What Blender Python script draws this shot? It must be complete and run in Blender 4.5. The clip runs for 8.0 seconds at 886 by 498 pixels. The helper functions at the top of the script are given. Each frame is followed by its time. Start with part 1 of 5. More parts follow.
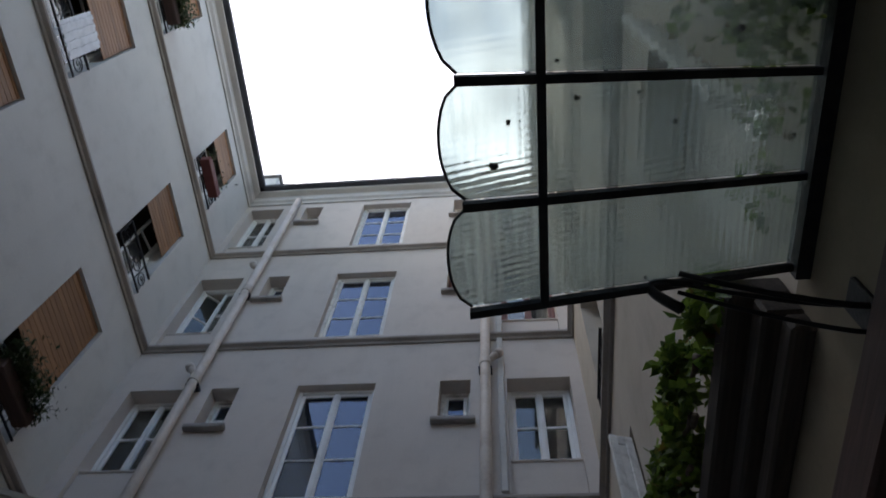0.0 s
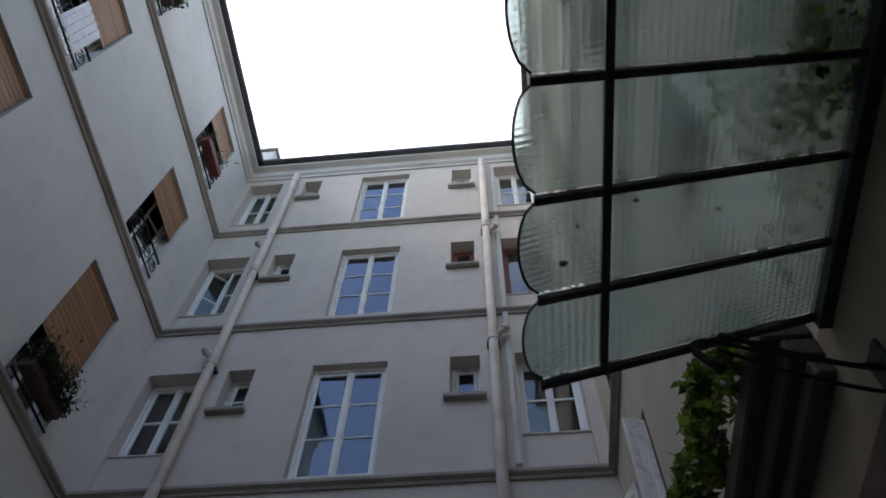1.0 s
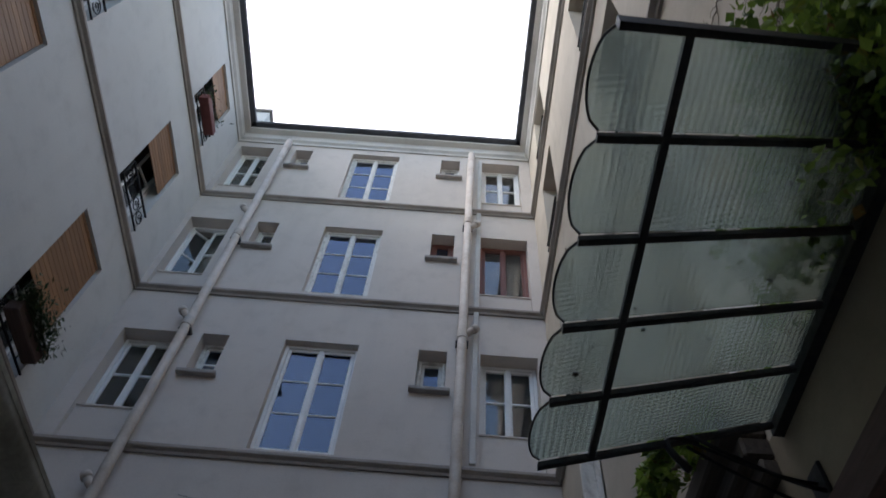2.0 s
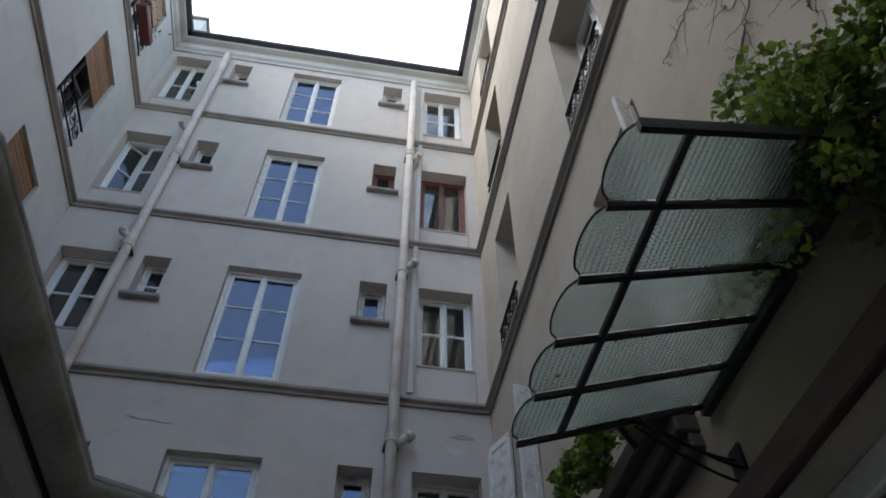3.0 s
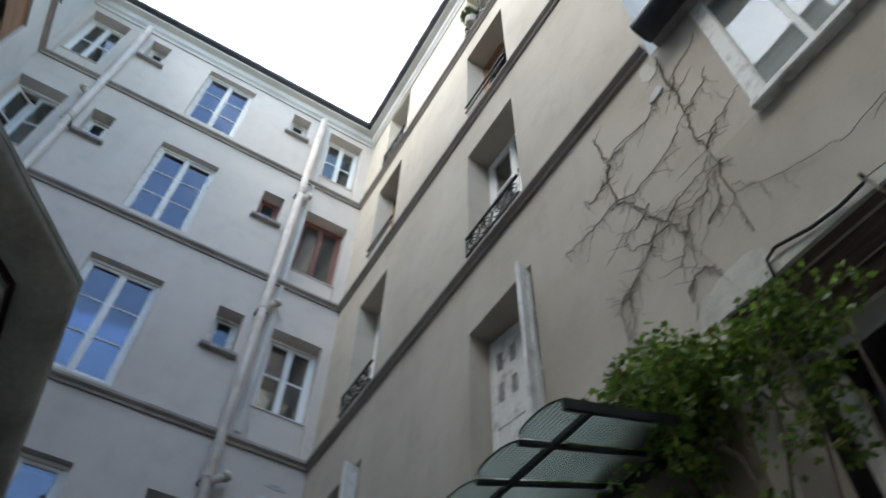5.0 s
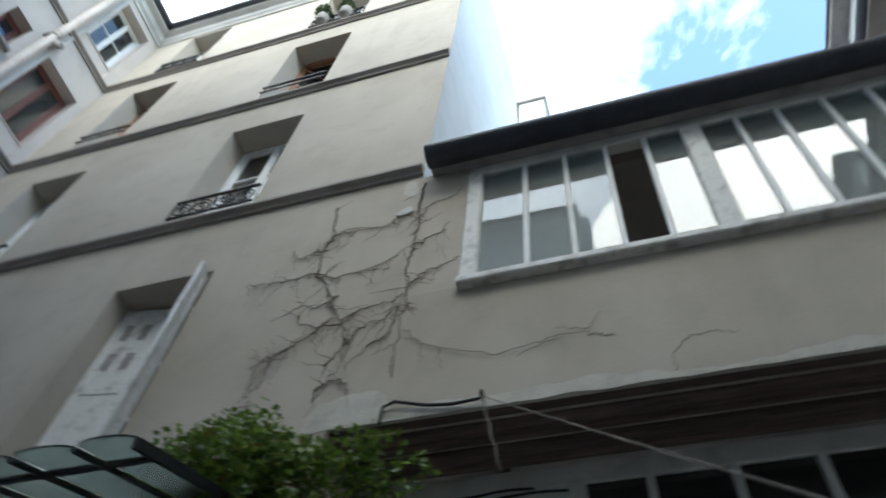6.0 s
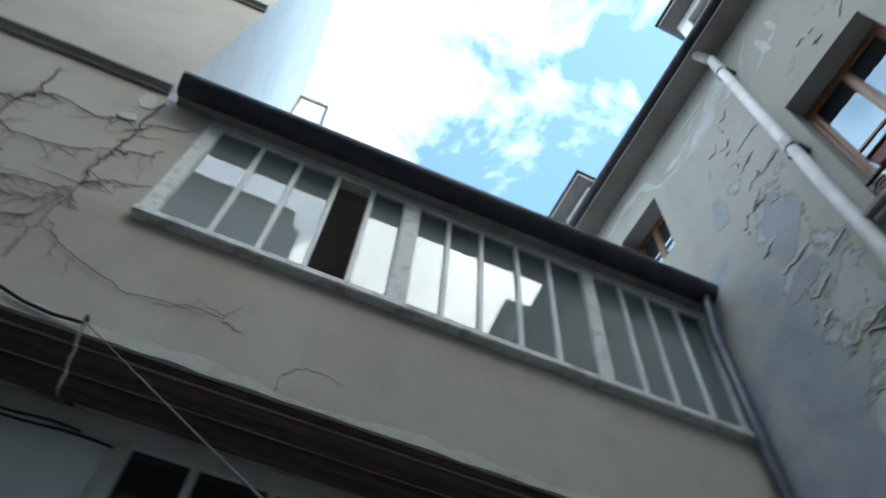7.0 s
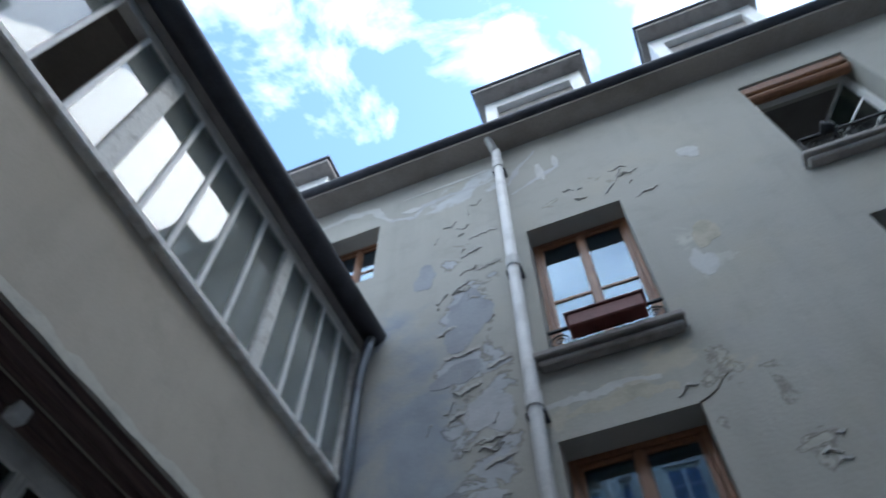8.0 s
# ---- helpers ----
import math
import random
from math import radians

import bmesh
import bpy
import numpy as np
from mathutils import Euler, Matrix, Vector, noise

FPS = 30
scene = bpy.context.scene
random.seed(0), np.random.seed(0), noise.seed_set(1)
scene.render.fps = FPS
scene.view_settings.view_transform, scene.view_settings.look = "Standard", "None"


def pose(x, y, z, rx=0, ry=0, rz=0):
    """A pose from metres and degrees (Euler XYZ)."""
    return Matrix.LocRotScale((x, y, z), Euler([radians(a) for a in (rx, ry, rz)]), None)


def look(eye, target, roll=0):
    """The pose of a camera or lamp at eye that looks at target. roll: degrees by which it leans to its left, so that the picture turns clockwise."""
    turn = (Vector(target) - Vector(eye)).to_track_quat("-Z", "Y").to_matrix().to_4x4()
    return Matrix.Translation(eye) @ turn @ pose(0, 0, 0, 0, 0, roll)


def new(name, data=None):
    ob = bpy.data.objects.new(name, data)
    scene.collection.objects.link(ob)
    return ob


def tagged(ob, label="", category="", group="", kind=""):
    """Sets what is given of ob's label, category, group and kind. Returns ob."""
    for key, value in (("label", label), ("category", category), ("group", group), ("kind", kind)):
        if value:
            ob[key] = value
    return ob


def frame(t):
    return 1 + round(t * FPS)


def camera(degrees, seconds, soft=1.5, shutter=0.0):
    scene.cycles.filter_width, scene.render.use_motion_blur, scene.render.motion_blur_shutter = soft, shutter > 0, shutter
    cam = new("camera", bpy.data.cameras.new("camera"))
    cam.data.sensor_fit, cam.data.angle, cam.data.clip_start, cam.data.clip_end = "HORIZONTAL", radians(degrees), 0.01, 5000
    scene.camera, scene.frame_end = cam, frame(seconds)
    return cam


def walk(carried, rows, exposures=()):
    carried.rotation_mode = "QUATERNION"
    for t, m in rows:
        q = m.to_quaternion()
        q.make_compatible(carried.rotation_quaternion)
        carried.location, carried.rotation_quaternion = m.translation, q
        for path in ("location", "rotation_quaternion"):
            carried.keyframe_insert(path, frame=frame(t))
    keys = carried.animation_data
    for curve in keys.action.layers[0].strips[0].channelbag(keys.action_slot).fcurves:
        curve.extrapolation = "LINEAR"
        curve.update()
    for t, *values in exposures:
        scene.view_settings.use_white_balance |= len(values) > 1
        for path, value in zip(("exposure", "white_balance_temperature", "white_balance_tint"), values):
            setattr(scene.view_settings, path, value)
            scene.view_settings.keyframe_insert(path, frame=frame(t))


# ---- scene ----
cam = camera(62.4, 8.0, soft=1.7, shutter=0.3)
PATH = [
    (0, (-0.934, -5.461, 1.799), (-1.087, -4.582, 3.589), 6.11),
    (0.5, (-0.972, -5.678, 1.788), (-1.137, -4.67, 3.508), 6.75),
    (1, (-1.132, -5.91, 1.762), (-1.26, -4.912, 3.49), 2.16),
    (1.2, (-1.211, -5.989, 1.765), (-1.324, -4.986, 3.492), 2.02),
    (2.3, (-1.427, -6.566, 1.654), (-1.435, -5.441, 3.307), 6.85),
    (2.5, (-1.519, -6.638, 1.648), (-1.446, -5.477, 3.275), 3.77),
    (3, (-1.711, -6.896, 1.608), (-1.505, -5.645, 3.155), -0.10),
    (3.5, (-1.87, -7.145, 1.589), (-1.643, -5.815, 3.066), 1.21),
    (4, (-2.116, -7.293, 1.57), (-1.947, -6.083, 3.154), -0.53),
    (4.2, (-2.201, -7.37, 1.538), (-2.015, -6.163, 3.122), 0.28),
    (5.3, (-2.585, -7.604, 1.562), (-1.804, -6.69, 3.16), 3.57),
    (5.5, (-2.685, -7.639, 1.545), (-1.802, -6.835, 3.149), 5.39),
    (6, (-2.711, -7.87, 1.604), (-1.67, -7.416, 3.249), 8.14),
    (6.5, (-2.757, -7.882, 1.493), (-1.717, -7.876, 3.201), 6.02),
    (7, (-2.773, -7.997, 1.49), (-1.8, -8.304, 3.21), 5.94),
    (7.5, (-2.575, -7.898, 1.605), (-1.811, -8.585, 3.321), 4.53),
    (8, (-2.446, -7.802, 1.72), (-2.025, -8.744, 3.434), 0.04),
]
walk(cam, [(t, look(eye, target, roll)) for t, eye, target, roll in PATH],
     exposures=[(0.0, 1.57, 7350, 14), (1.1, 1.7, 7300, 14), (2.5, 1.85, 7250, 14), (3.5, 2.28, 7400, 9), (4.2, 2.42, 7100, 9), (5.5, 2.36, 6980, 5), (6.0, 2.28, 6720, 3), (6.5, 2.2, 6650, 0), (7.2, 2.1, 6350, 0), (8.0, 2.1, 6200, 7)])

# ---- world and sun ----
world = bpy.data.worlds.new("sky")
scene.world = world
world.use_nodes = True
wn, wl = world.node_tree.nodes, world.node_tree.links
wn.clear()
SUN_EL, SUN_AZ = radians(42), radians(-108)
w_out = wn.new("ShaderNodeOutputWorld")
w_bg = wn.new("ShaderNodeBackground")
w_sky = wn.new("ShaderNodeTexSky")
w_sky.sky_type, w_sky.sun_disc = "NISHITA", False
w_sky.sun_elevation, w_sky.sun_rotation = SUN_EL, SUN_AZ
w_sky.air_density, w_sky.dust_density, w_sky.ozone_density = 1.0, 0.8, 2.2
w_co = wn.new("ShaderNodeTexCoord")
w_map = wn.new("ShaderNodeMapping")
w_map.inputs["Scale"].default_value = (1.0, 1.0, 1.5)
w_map.inputs["Location"].default_value = (0.35, 0.1, 0.2)
w_n = wn.new("ShaderNodeTexNoise")
w_n.inputs["Scale"].default_value = 5.6
w_n.inputs["Detail"].default_value = 9
w_n.inputs["Roughness"].default_value = 0.56
w_n.inputs["Distortion"].default_value = 0.3
w_dot = wn.new("ShaderNodeVectorMath")
w_dot.operation = "DOT_PRODUCT"
w_dot.inputs[1].default_value = (-0.16, 0.42, 0.0)
w_add = wn.new("ShaderNodeMath")
w_add.operation = "ADD"
w_ramp = wn.new("ShaderNodeValToRGB")
w_ramp.color_ramp.elements[0].position = 0.36
w_ramp.color_ramp.elements[1].position = 0.8
w_mul = wn.new("ShaderNodeMix")
w_mul.data_type = "RGBA"
w_mul.inputs["B"].default_value = (8.2, 9.0, 10.4, 1.0)
wl.new(w_co.outputs["Generated"], w_map.inputs["Vector"])
wl.new(w_map.outputs["Vector"], w_n.inputs["Vector"])
wl.new(w_co.outputs["Generated"], w_dot.inputs[0])
wl.new(w_n.outputs["Fac"], w_add.inputs[0])
wl.new(w_dot.outputs["Value"], w_add.inputs[1])
wl.new(w_add.outputs["Value"], w_ramp.inputs["Fac"])
wl.new(w_ramp.outputs["Color"], w_mul.inputs["Factor"])
w_tint = wn.new("ShaderNodeMix")
w_tint.data_type, w_tint.blend_type = "RGBA", "MULTIPLY"
w_tint.inputs["Factor"].default_value = 1.0
w_tint.inputs["B"].default_value = (0.97, 1.05, 1.05, 1.0)
wl.new(w_sky.outputs["Color"], w_tint.inputs["A"])
wl.new(w_tint.outputs["Result"], w_mul.inputs["A"])
wl.new(w_mul.outputs["Result"], w_bg.inputs["Color"])
w_bg.inputs["Strength"].default_value = 0.14
wl.new(w_bg.outputs["Background"], w_out.inputs["Surface"])

sun = new("sun", bpy.data.lights.new("sun", "SUN"))
sun.data.energy, sun.data.angle, sun.data.color = 0.5, radians(40), (1.0, 0.97, 0.92)
sun.matrix_world = look((0, 0, 60), (0 - math.sin(SUN_AZ) * 40, 0 - math.cos(SUN_AZ) * 40, 60 - 40 * math.tan(SUN_EL)))

# ---- materials ----


def material(name, color, rough=0.8, metal=0.0, var=0.12, scale=3.0, fine=40.0, bump=0.15, second=None, spec=0.3, amount=0.5):
    m = bpy.data.materials.new(name)
    m.use_nodes = True
    n, l = m.node_tree.nodes, m.node_tree.links
    b = n["Principled BSDF"]
    b.inputs["Roughness"].default_value, b.inputs["Metallic"].default_value = rough, metal
    b.inputs["Specular IOR Level"].default_value = spec
    co = n.new("ShaderNodeTexCoord")
    big, small = n.new("ShaderNodeTexNoise"), n.new("ShaderNodeTexNoise")
    big.inputs["Scale"].default_value, big.inputs["Detail"].default_value = scale, 6
    small.inputs["Scale"].default_value, small.inputs["Detail"].default_value = fine, 4
    l.new(co.outputs["Object"], big.inputs["Vector"])
    l.new(co.outputs["Object"], small.inputs["Vector"])
    ramp = n.new("ShaderNodeValToRGB")
    c2 = second or tuple(c * (1 - var * 2) for c in color)
    ramp.color_ramp.elements[0].position, ramp.color_ramp.elements[1].position = 0.32 + 0.3 * (1 - amount), 0.72
    ramp.color_ramp.elements[0].color, ramp.color_ramp.elements[1].color = (*color, 1), (*c2, 1)
    l.new(big.outputs["Fac"], ramp.inputs["Fac"])
    mix = n.new("ShaderNodeMix")
    mix.data_type, mix.blend_type = "RGBA", "MULTIPLY"
    mix.inputs["Factor"].default_value = var * 2
    l.new(ramp.outputs["Color"], mix.inputs["A"])
    l.new(small.outputs["Fac"], mix.inputs["B"])
    hsv = n.new("ShaderNodeHueSaturation")
    hsv.inputs["Value"].default_value = 1.0 + var * 0.9
    info = n.new("ShaderNodeObjectInfo")
    rnd = n.new("ShaderNodeMapRange")
    rnd.inputs["To Min"].default_value, rnd.inputs["To Max"].default_value = 1.0 + var * 0.5, 1.0 + var * 1.3
    l.new(info.outputs["Random"], rnd.inputs["Value"])
    l.new(rnd.outputs["Result"], hsv.inputs["Value"])
    l.new(mix.outputs["Result"], hsv.inputs["Color"])
    l.new(hsv.outputs["Color"], b.inputs["Base Color"])
    bp = n.new("ShaderNodeBump")
    bp.inputs["Strength"].default_value, bp.inputs["Distance"].default_value = bump, 0.02
    l.new(small.outputs["Fac"], bp.inputs["Height"])
    l.new(bp.outputs["Normal"], b.inputs["Normal"])
    return m


def plaster(name, color, stain, streak=0.35, peel=None, peel_pos=0.6, peel2=None, warm=None, zones=()):
    """Old lime render: cloudy tone, rain streaks with a vertical grain, hairline relief; peel: a second coat showing in patches."""
    m = bpy.data.materials.new(name)
    m.use_nodes = True
    n, l = m.node_tree.nodes, m.node_tree.links
    b = n["Principled BSDF"]
    b.inputs["Roughness"].default_value, b.inputs["Specular IOR Level"].default_value = 0.92, 0.15
    co = n.new("ShaderNodeTexCoord")

    def noise_at(scale, detail, vec=None, rough=0.55, dist=0.0):
        t = n.new("ShaderNodeTexNoise")
        t.inputs["Scale"].default_value, t.inputs["Detail"].default_value = scale, detail
        t.inputs["Roughness"].default_value, t.inputs["Distortion"].default_value = rough, dist
        l.new(vec or co.outputs["Object"], t.inputs["Vector"])
        return t.outputs["Fac"]

    def ramp(src, p0, p1, c0=(0, 0, 0, 1), c1=(1, 1, 1, 1)):
        r = n.new("ShaderNodeValToRGB")
        r.color_ramp.elements[0].position, r.color_ramp.elements[1].position = p0, p1
        r.color_ramp.elements[0].color, r.color_ramp.elements[1].color = c0, c1
        l.new(src, r.inputs["Fac"])
        return r.outputs["Color"]

    def mix(fac, a, bb, kind="MIX"):
        x = n.new("ShaderNodeMix")
        x.data_type, x.blend_type = "RGBA", kind
        for key, v in (("Factor", fac), ("A", a), ("B", bb)):
            if isinstance(v, (tuple, float)):
                x.inputs[key].default_value = v
            else:
                l.new(v, x.inputs[key])
        return x.outputs["Result"]

    mp = n.new("ShaderNodeMapping")
    mp.inputs["Scale"].default_value = (3.0, 3.0, 0.28)
    l.new(co.outputs["Object"], mp.inputs["Vector"])
    col = mix(ramp(noise_at(0.55, 5), 0.35, 0.7), (*color, 1), (*stain, 1))
    col = mix(ramp(noise_at(2.6, 7, rough=0.65), 0.5, 0.75, (0, 0, 0, 1), (0.55, 0.55, 0.55, 1)), col, (*[c * 0.82 for c in stain], 1))
    if warm:
        col = mix(ramp(noise_at(0.8, 3, dist=0.6), 0.5, 0.75, (0, 0, 0, 1), (0.6, 0.6, 0.6, 1)), col, (*warm, 1))
    col = mix(ramp(noise_at(1.0, 6, mp.outputs["Vector"], 0.6), 0.52, 0.8, (0, 0, 0, 1), (streak, streak, streak, 1)), col, (*[c * 0.55 for c in color], 1))
    col = mix(0.12, col, noise_at(55, 3), "MULTIPLY")
    height = noise_at(30, 4)
    if peel:
        pn = noise_at(1.15, 9, rough=0.62, dist=0.5)
        mask = ramp(pn, peel_pos, peel_pos + 0.05, (0, 0, 0, 1), (0.7, 0.7, 0.7, 1))
        col = mix(mask, col, (*peel, 1))
        rim = ramp(pn, peel_pos - 0.015, peel_pos, (0, 0, 0, 1), (1, 1, 1, 1))
        pn2 = noise_at(1.7, 8, rough=0.6, dist=0.9)
        m2 = ramp(pn2, peel_pos + 0.0, peel_pos + 0.12, (0, 0, 0, 1), (0.7, 0.7, 0.7, 1))
        col = mix(m2, col, (*(peel2 or peel), 1))
        hmix = n.new("ShaderNodeMath")
        hmix.operation = "MULTIPLY_ADD"
        l.new(mask, hmix.inputs[0])
        hmix.inputs[1].default_value = -1.6
        l.new(height, hmix.inputs[2])
        height = hmix.outputs["Value"]
    if zones:
        sep = n.new("ShaderNodeSeparateXYZ")
        l.new(co.outputs["Object"], sep.inputs["Vector"])

    def calc(kind, a, bb):
        c = n.new("ShaderNodeMath")
        c.operation = kind
        for i, v in enumerate((a, bb)):
            if isinstance(v, float):
                c.inputs[i].default_value = v
            else:
                l.new(v, c.inputs[i])
        return c.outputs["Value"]

    for uc, uh, zc, zh, bias, scale, soft_edge, tone, relief in zones:
        du = calc("DIVIDE", calc("ABSOLUTE", calc("SUBTRACT", sep.outputs["X"], uc), 0.0), uh)
        dz = calc("DIVIDE", calc("ABSOLUTE", calc("SUBTRACT", sep.outputs["Z"], zc), 0.0), zh)
        near = n.new("ShaderNodeMapRange")
        near.inputs["From Min"].default_value, near.inputs["From Max"].default_value = 0.4, 1.3
        near.inputs["To Min"].default_value, near.inputs["To Max"].default_value = bias, -0.25
        l.new(calc("MAXIMUM", du, dz), near.inputs["Value"])
        val = calc("ADD", noise_at(scale, 9, rough=0.64, dist=0.4), near.outputs["Result"])
        zm = ramp(val, 0.58, 0.58 + soft_edge)
        tint = mix(ramp(noise_at(scale * 3, 6), 0.35, 0.7), (*tone, 1), (*[c * 0.82 for c in tone], 1))
        col = mix(zm, col, tint)
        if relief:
            # shadow line along each peeled edge, darkened into the colour
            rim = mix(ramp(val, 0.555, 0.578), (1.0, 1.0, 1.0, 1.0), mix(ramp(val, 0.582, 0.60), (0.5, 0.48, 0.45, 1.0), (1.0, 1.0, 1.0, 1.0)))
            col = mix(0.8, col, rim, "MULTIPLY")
            height = calc("ADD", height, calc("MULTIPLY", zm, -relief))
    l.new(col, b.inputs["Base Color"])
    bp = n.new("ShaderNodeBump")
    bp.inputs["Strength"].default_value, bp.inputs["Distance"].default_value = 0.16 if not zones else 0.26, 0.012
    l.new(height, bp.inputs["Height"])
    l.new(bp.outputs["Normal"], b.inputs["Normal"])
    return m


def glass(name, tint=(0.75, 0.8, 0.8), gain=1.7, rough=0.0, wave=0.02, dust=0.012, coat=(1.0, 1.0, 1.0)):
    m = bpy.data.materials.new(name)
    m.use_nodes = True
    n, l = m.node_tree.nodes, m.node_tree.links
    n.clear()
    out = n.new("ShaderNodeOutputMaterial")
    tr, gl, mx = n.new("ShaderNodeBsdfTransparent"), n.new("ShaderNodeBsdfGlossy"), n.new("ShaderNodeMixShader")
    tr.inputs["Color"].default_value = (*tint, 1)
    gl.inputs["Roughness"].default_value = rough
    # coat is only the gloss colour; it tints what the pane reflects
    gl.inputs["Color"].default_value = (*coat, 1)
    fr, ml = n.new("ShaderNodeFresnel"), n.new("ShaderNodeMath")
    fr.inputs["IOR"].default_value = 1.5
    ml.operation, ml.use_clamp = "MULTIPLY", True
    ml.inputs[1].default_value = gain
    nz, bp = n.new("ShaderNodeTexNoise"), n.new("ShaderNodeBump")
    co = n.new("ShaderNodeTexCoord")
    l.new(co.outputs["Object"], nz.inputs["Vector"])
    nz.inputs["Scale"].default_value = 2.5
    bp.inputs["Strength"].default_value, bp.inputs["Distance"].default_value = wave, 0.05
    l.new(nz.outputs["Fac"], bp.inputs["Height"])
    l.new(bp.outputs["Normal"], gl.inputs["Normal"])
    l.new(fr.outputs["Fac"], ml.inputs[0])
    l.new(ml.outputs["Value"], mx.inputs["Fac"])
    l.new(tr.outputs["BSDF"], mx.inputs[1])
    l.new(gl.outputs["BSDF"], mx.inputs[2])
    df, md = n.new("ShaderNodeBsdfDiffuse"), n.new("ShaderNodeMixShader")
    df.inputs["Color"].default_value = (0.7, 0.72, 0.7, 1)
    dz, dr = n.new("ShaderNodeTexNoise"), n.new("ShaderNodeMapRange")
    dz.inputs["Scale"].default_value, dz.inputs["Detail"].default_value = 3.0, 5
    dr.inputs["To Min"].default_value, dr.inputs["To Max"].default_value = dust * 0.4, dust * 1.6
    l.new(co.outputs["Object"], dz.inputs["Vector"])
    l.new(dz.outputs["Fac"], dr.inputs["Value"])
    l.new(dr.outputs["Result"], md.inputs["Fac"])
    l.new(mx.outputs["Shader"], md.inputs[1])
    l.new(df.outputs["BSDF"], md.inputs[2])
    l.new(md.outputs["Shader"], out.inputs["Surface"])
    return m


def ribbed_glass(name):
    """Cast canopy glass: ribs across the pane, grime, half clear."""
    m = bpy.data.materials.new(name)
    m.use_nodes = True
    n, l = m.node_tree.nodes, m.node_tree.links
    n.clear()
    out = n.new("ShaderNodeOutputMaterial")
    tr, tl, rf, gl = n.new("ShaderNodeBsdfTransparent"), n.new("ShaderNodeBsdfTranslucent"), n.new("ShaderNodeBsdfRefraction"), n.new("ShaderNodeBsdfGlossy")
    tl.inputs["Color"].default_value = (0.42, 0.47, 0.43, 1)
    rf.inputs["Color"].default_value, rf.inputs["Roughness"].default_value, rf.inputs["IOR"].default_value = (0.76, 0.81, 0.78, 1), 0.2, 1.12
    gl.inputs["Roughness"].default_value = 0.15
    co, mp = n.new("ShaderNodeTexCoord"), n.new("ShaderNodeMapping")
    l.new(co.outputs["Object"], mp.inputs["Vector"])
    wv, wv2 = n.new("ShaderNodeTexWave"), n.new("ShaderNodeTexWave")
    wv.bands_direction, wv2.bands_direction = "X", "Y"
    wv.inputs["Scale"].default_value, wv2.inputs["Scale"].default_value = 13.0, 17.0
    wv.inputs["Distortion"].default_value, wv2.inputs["Distortion"].default_value = 0.9, 1.4
    add = n.new("ShaderNodeMath")
    add.operation = "ADD"
    half = n.new("ShaderNodeMath")
    half.operation = "MULTIPLY"
    half.inputs[1].default_value = 0.4
    l.new(mp.outputs["Vector"], wv.inputs["Vector"])
    l.new(mp.outputs["Vector"], wv2.inputs["Vector"])
    l.new(wv2.outputs["Fac"], half.inputs[0])
    l.new(wv.outputs["Fac"], add.inputs[0])
    l.new(half.outputs["Value"], add.inputs[1])
    bp = n.new("ShaderNodeBump")
    bp.inputs["Distance"].default_value = 0.01
    info, worn = n.new("ShaderNodeObjectInfo"), n.new("ShaderNodeMapRange")
    worn.inputs["To Min"].default_value, worn.inputs["To Max"].default_value = 0.22, 0.6
    l.new(info.outputs["Random"], worn.inputs["Value"])
    l.new(worn.outputs["Result"], bp.inputs["Strength"])
    l.new(add.outputs["Value"], bp.inputs["Height"])
    for s in (rf, gl):
        l.new(bp.outputs["Normal"], s.inputs["Normal"])
    nz = n.new("ShaderNodeTexNoise")
    nz.inputs["Scale"].default_value, nz.inputs["Detail"].default_value = 5.0, 6
    l.new(co.outputs["Object"], nz.inputs["Vector"])
    rp = n.new("ShaderNodeMapRange")
    rp.inputs["From Min"].default_value, rp.inputs["From Max"].default_value = 0.3, 0.7
    rp.inputs["To Min"].default_value, rp.inputs["To Max"].default_value = 0.1, 0.36
    l.new(nz.outputs["Fac"], rp.inputs["Value"])
    m1, m2 = n.new("ShaderNodeMixShader"), n.new("ShaderNodeMixShader")
    l.new(rp.outputs["Result"], m1.inputs["Fac"])
    l.new(rf.outputs["BSDF"], m1.inputs[1])
    l.new(tl.outputs["BSDF"], m1.inputs[2])
    m2.inputs["Fac"].default_value = 0.06
    l.new(m1.outputs["Shader"], m2.inputs[1])
    l.new(gl.outputs["BSDF"], m2.inputs[2])
    l.new(m2.outputs["Shader"], out.inputs["Surface"])
    return m


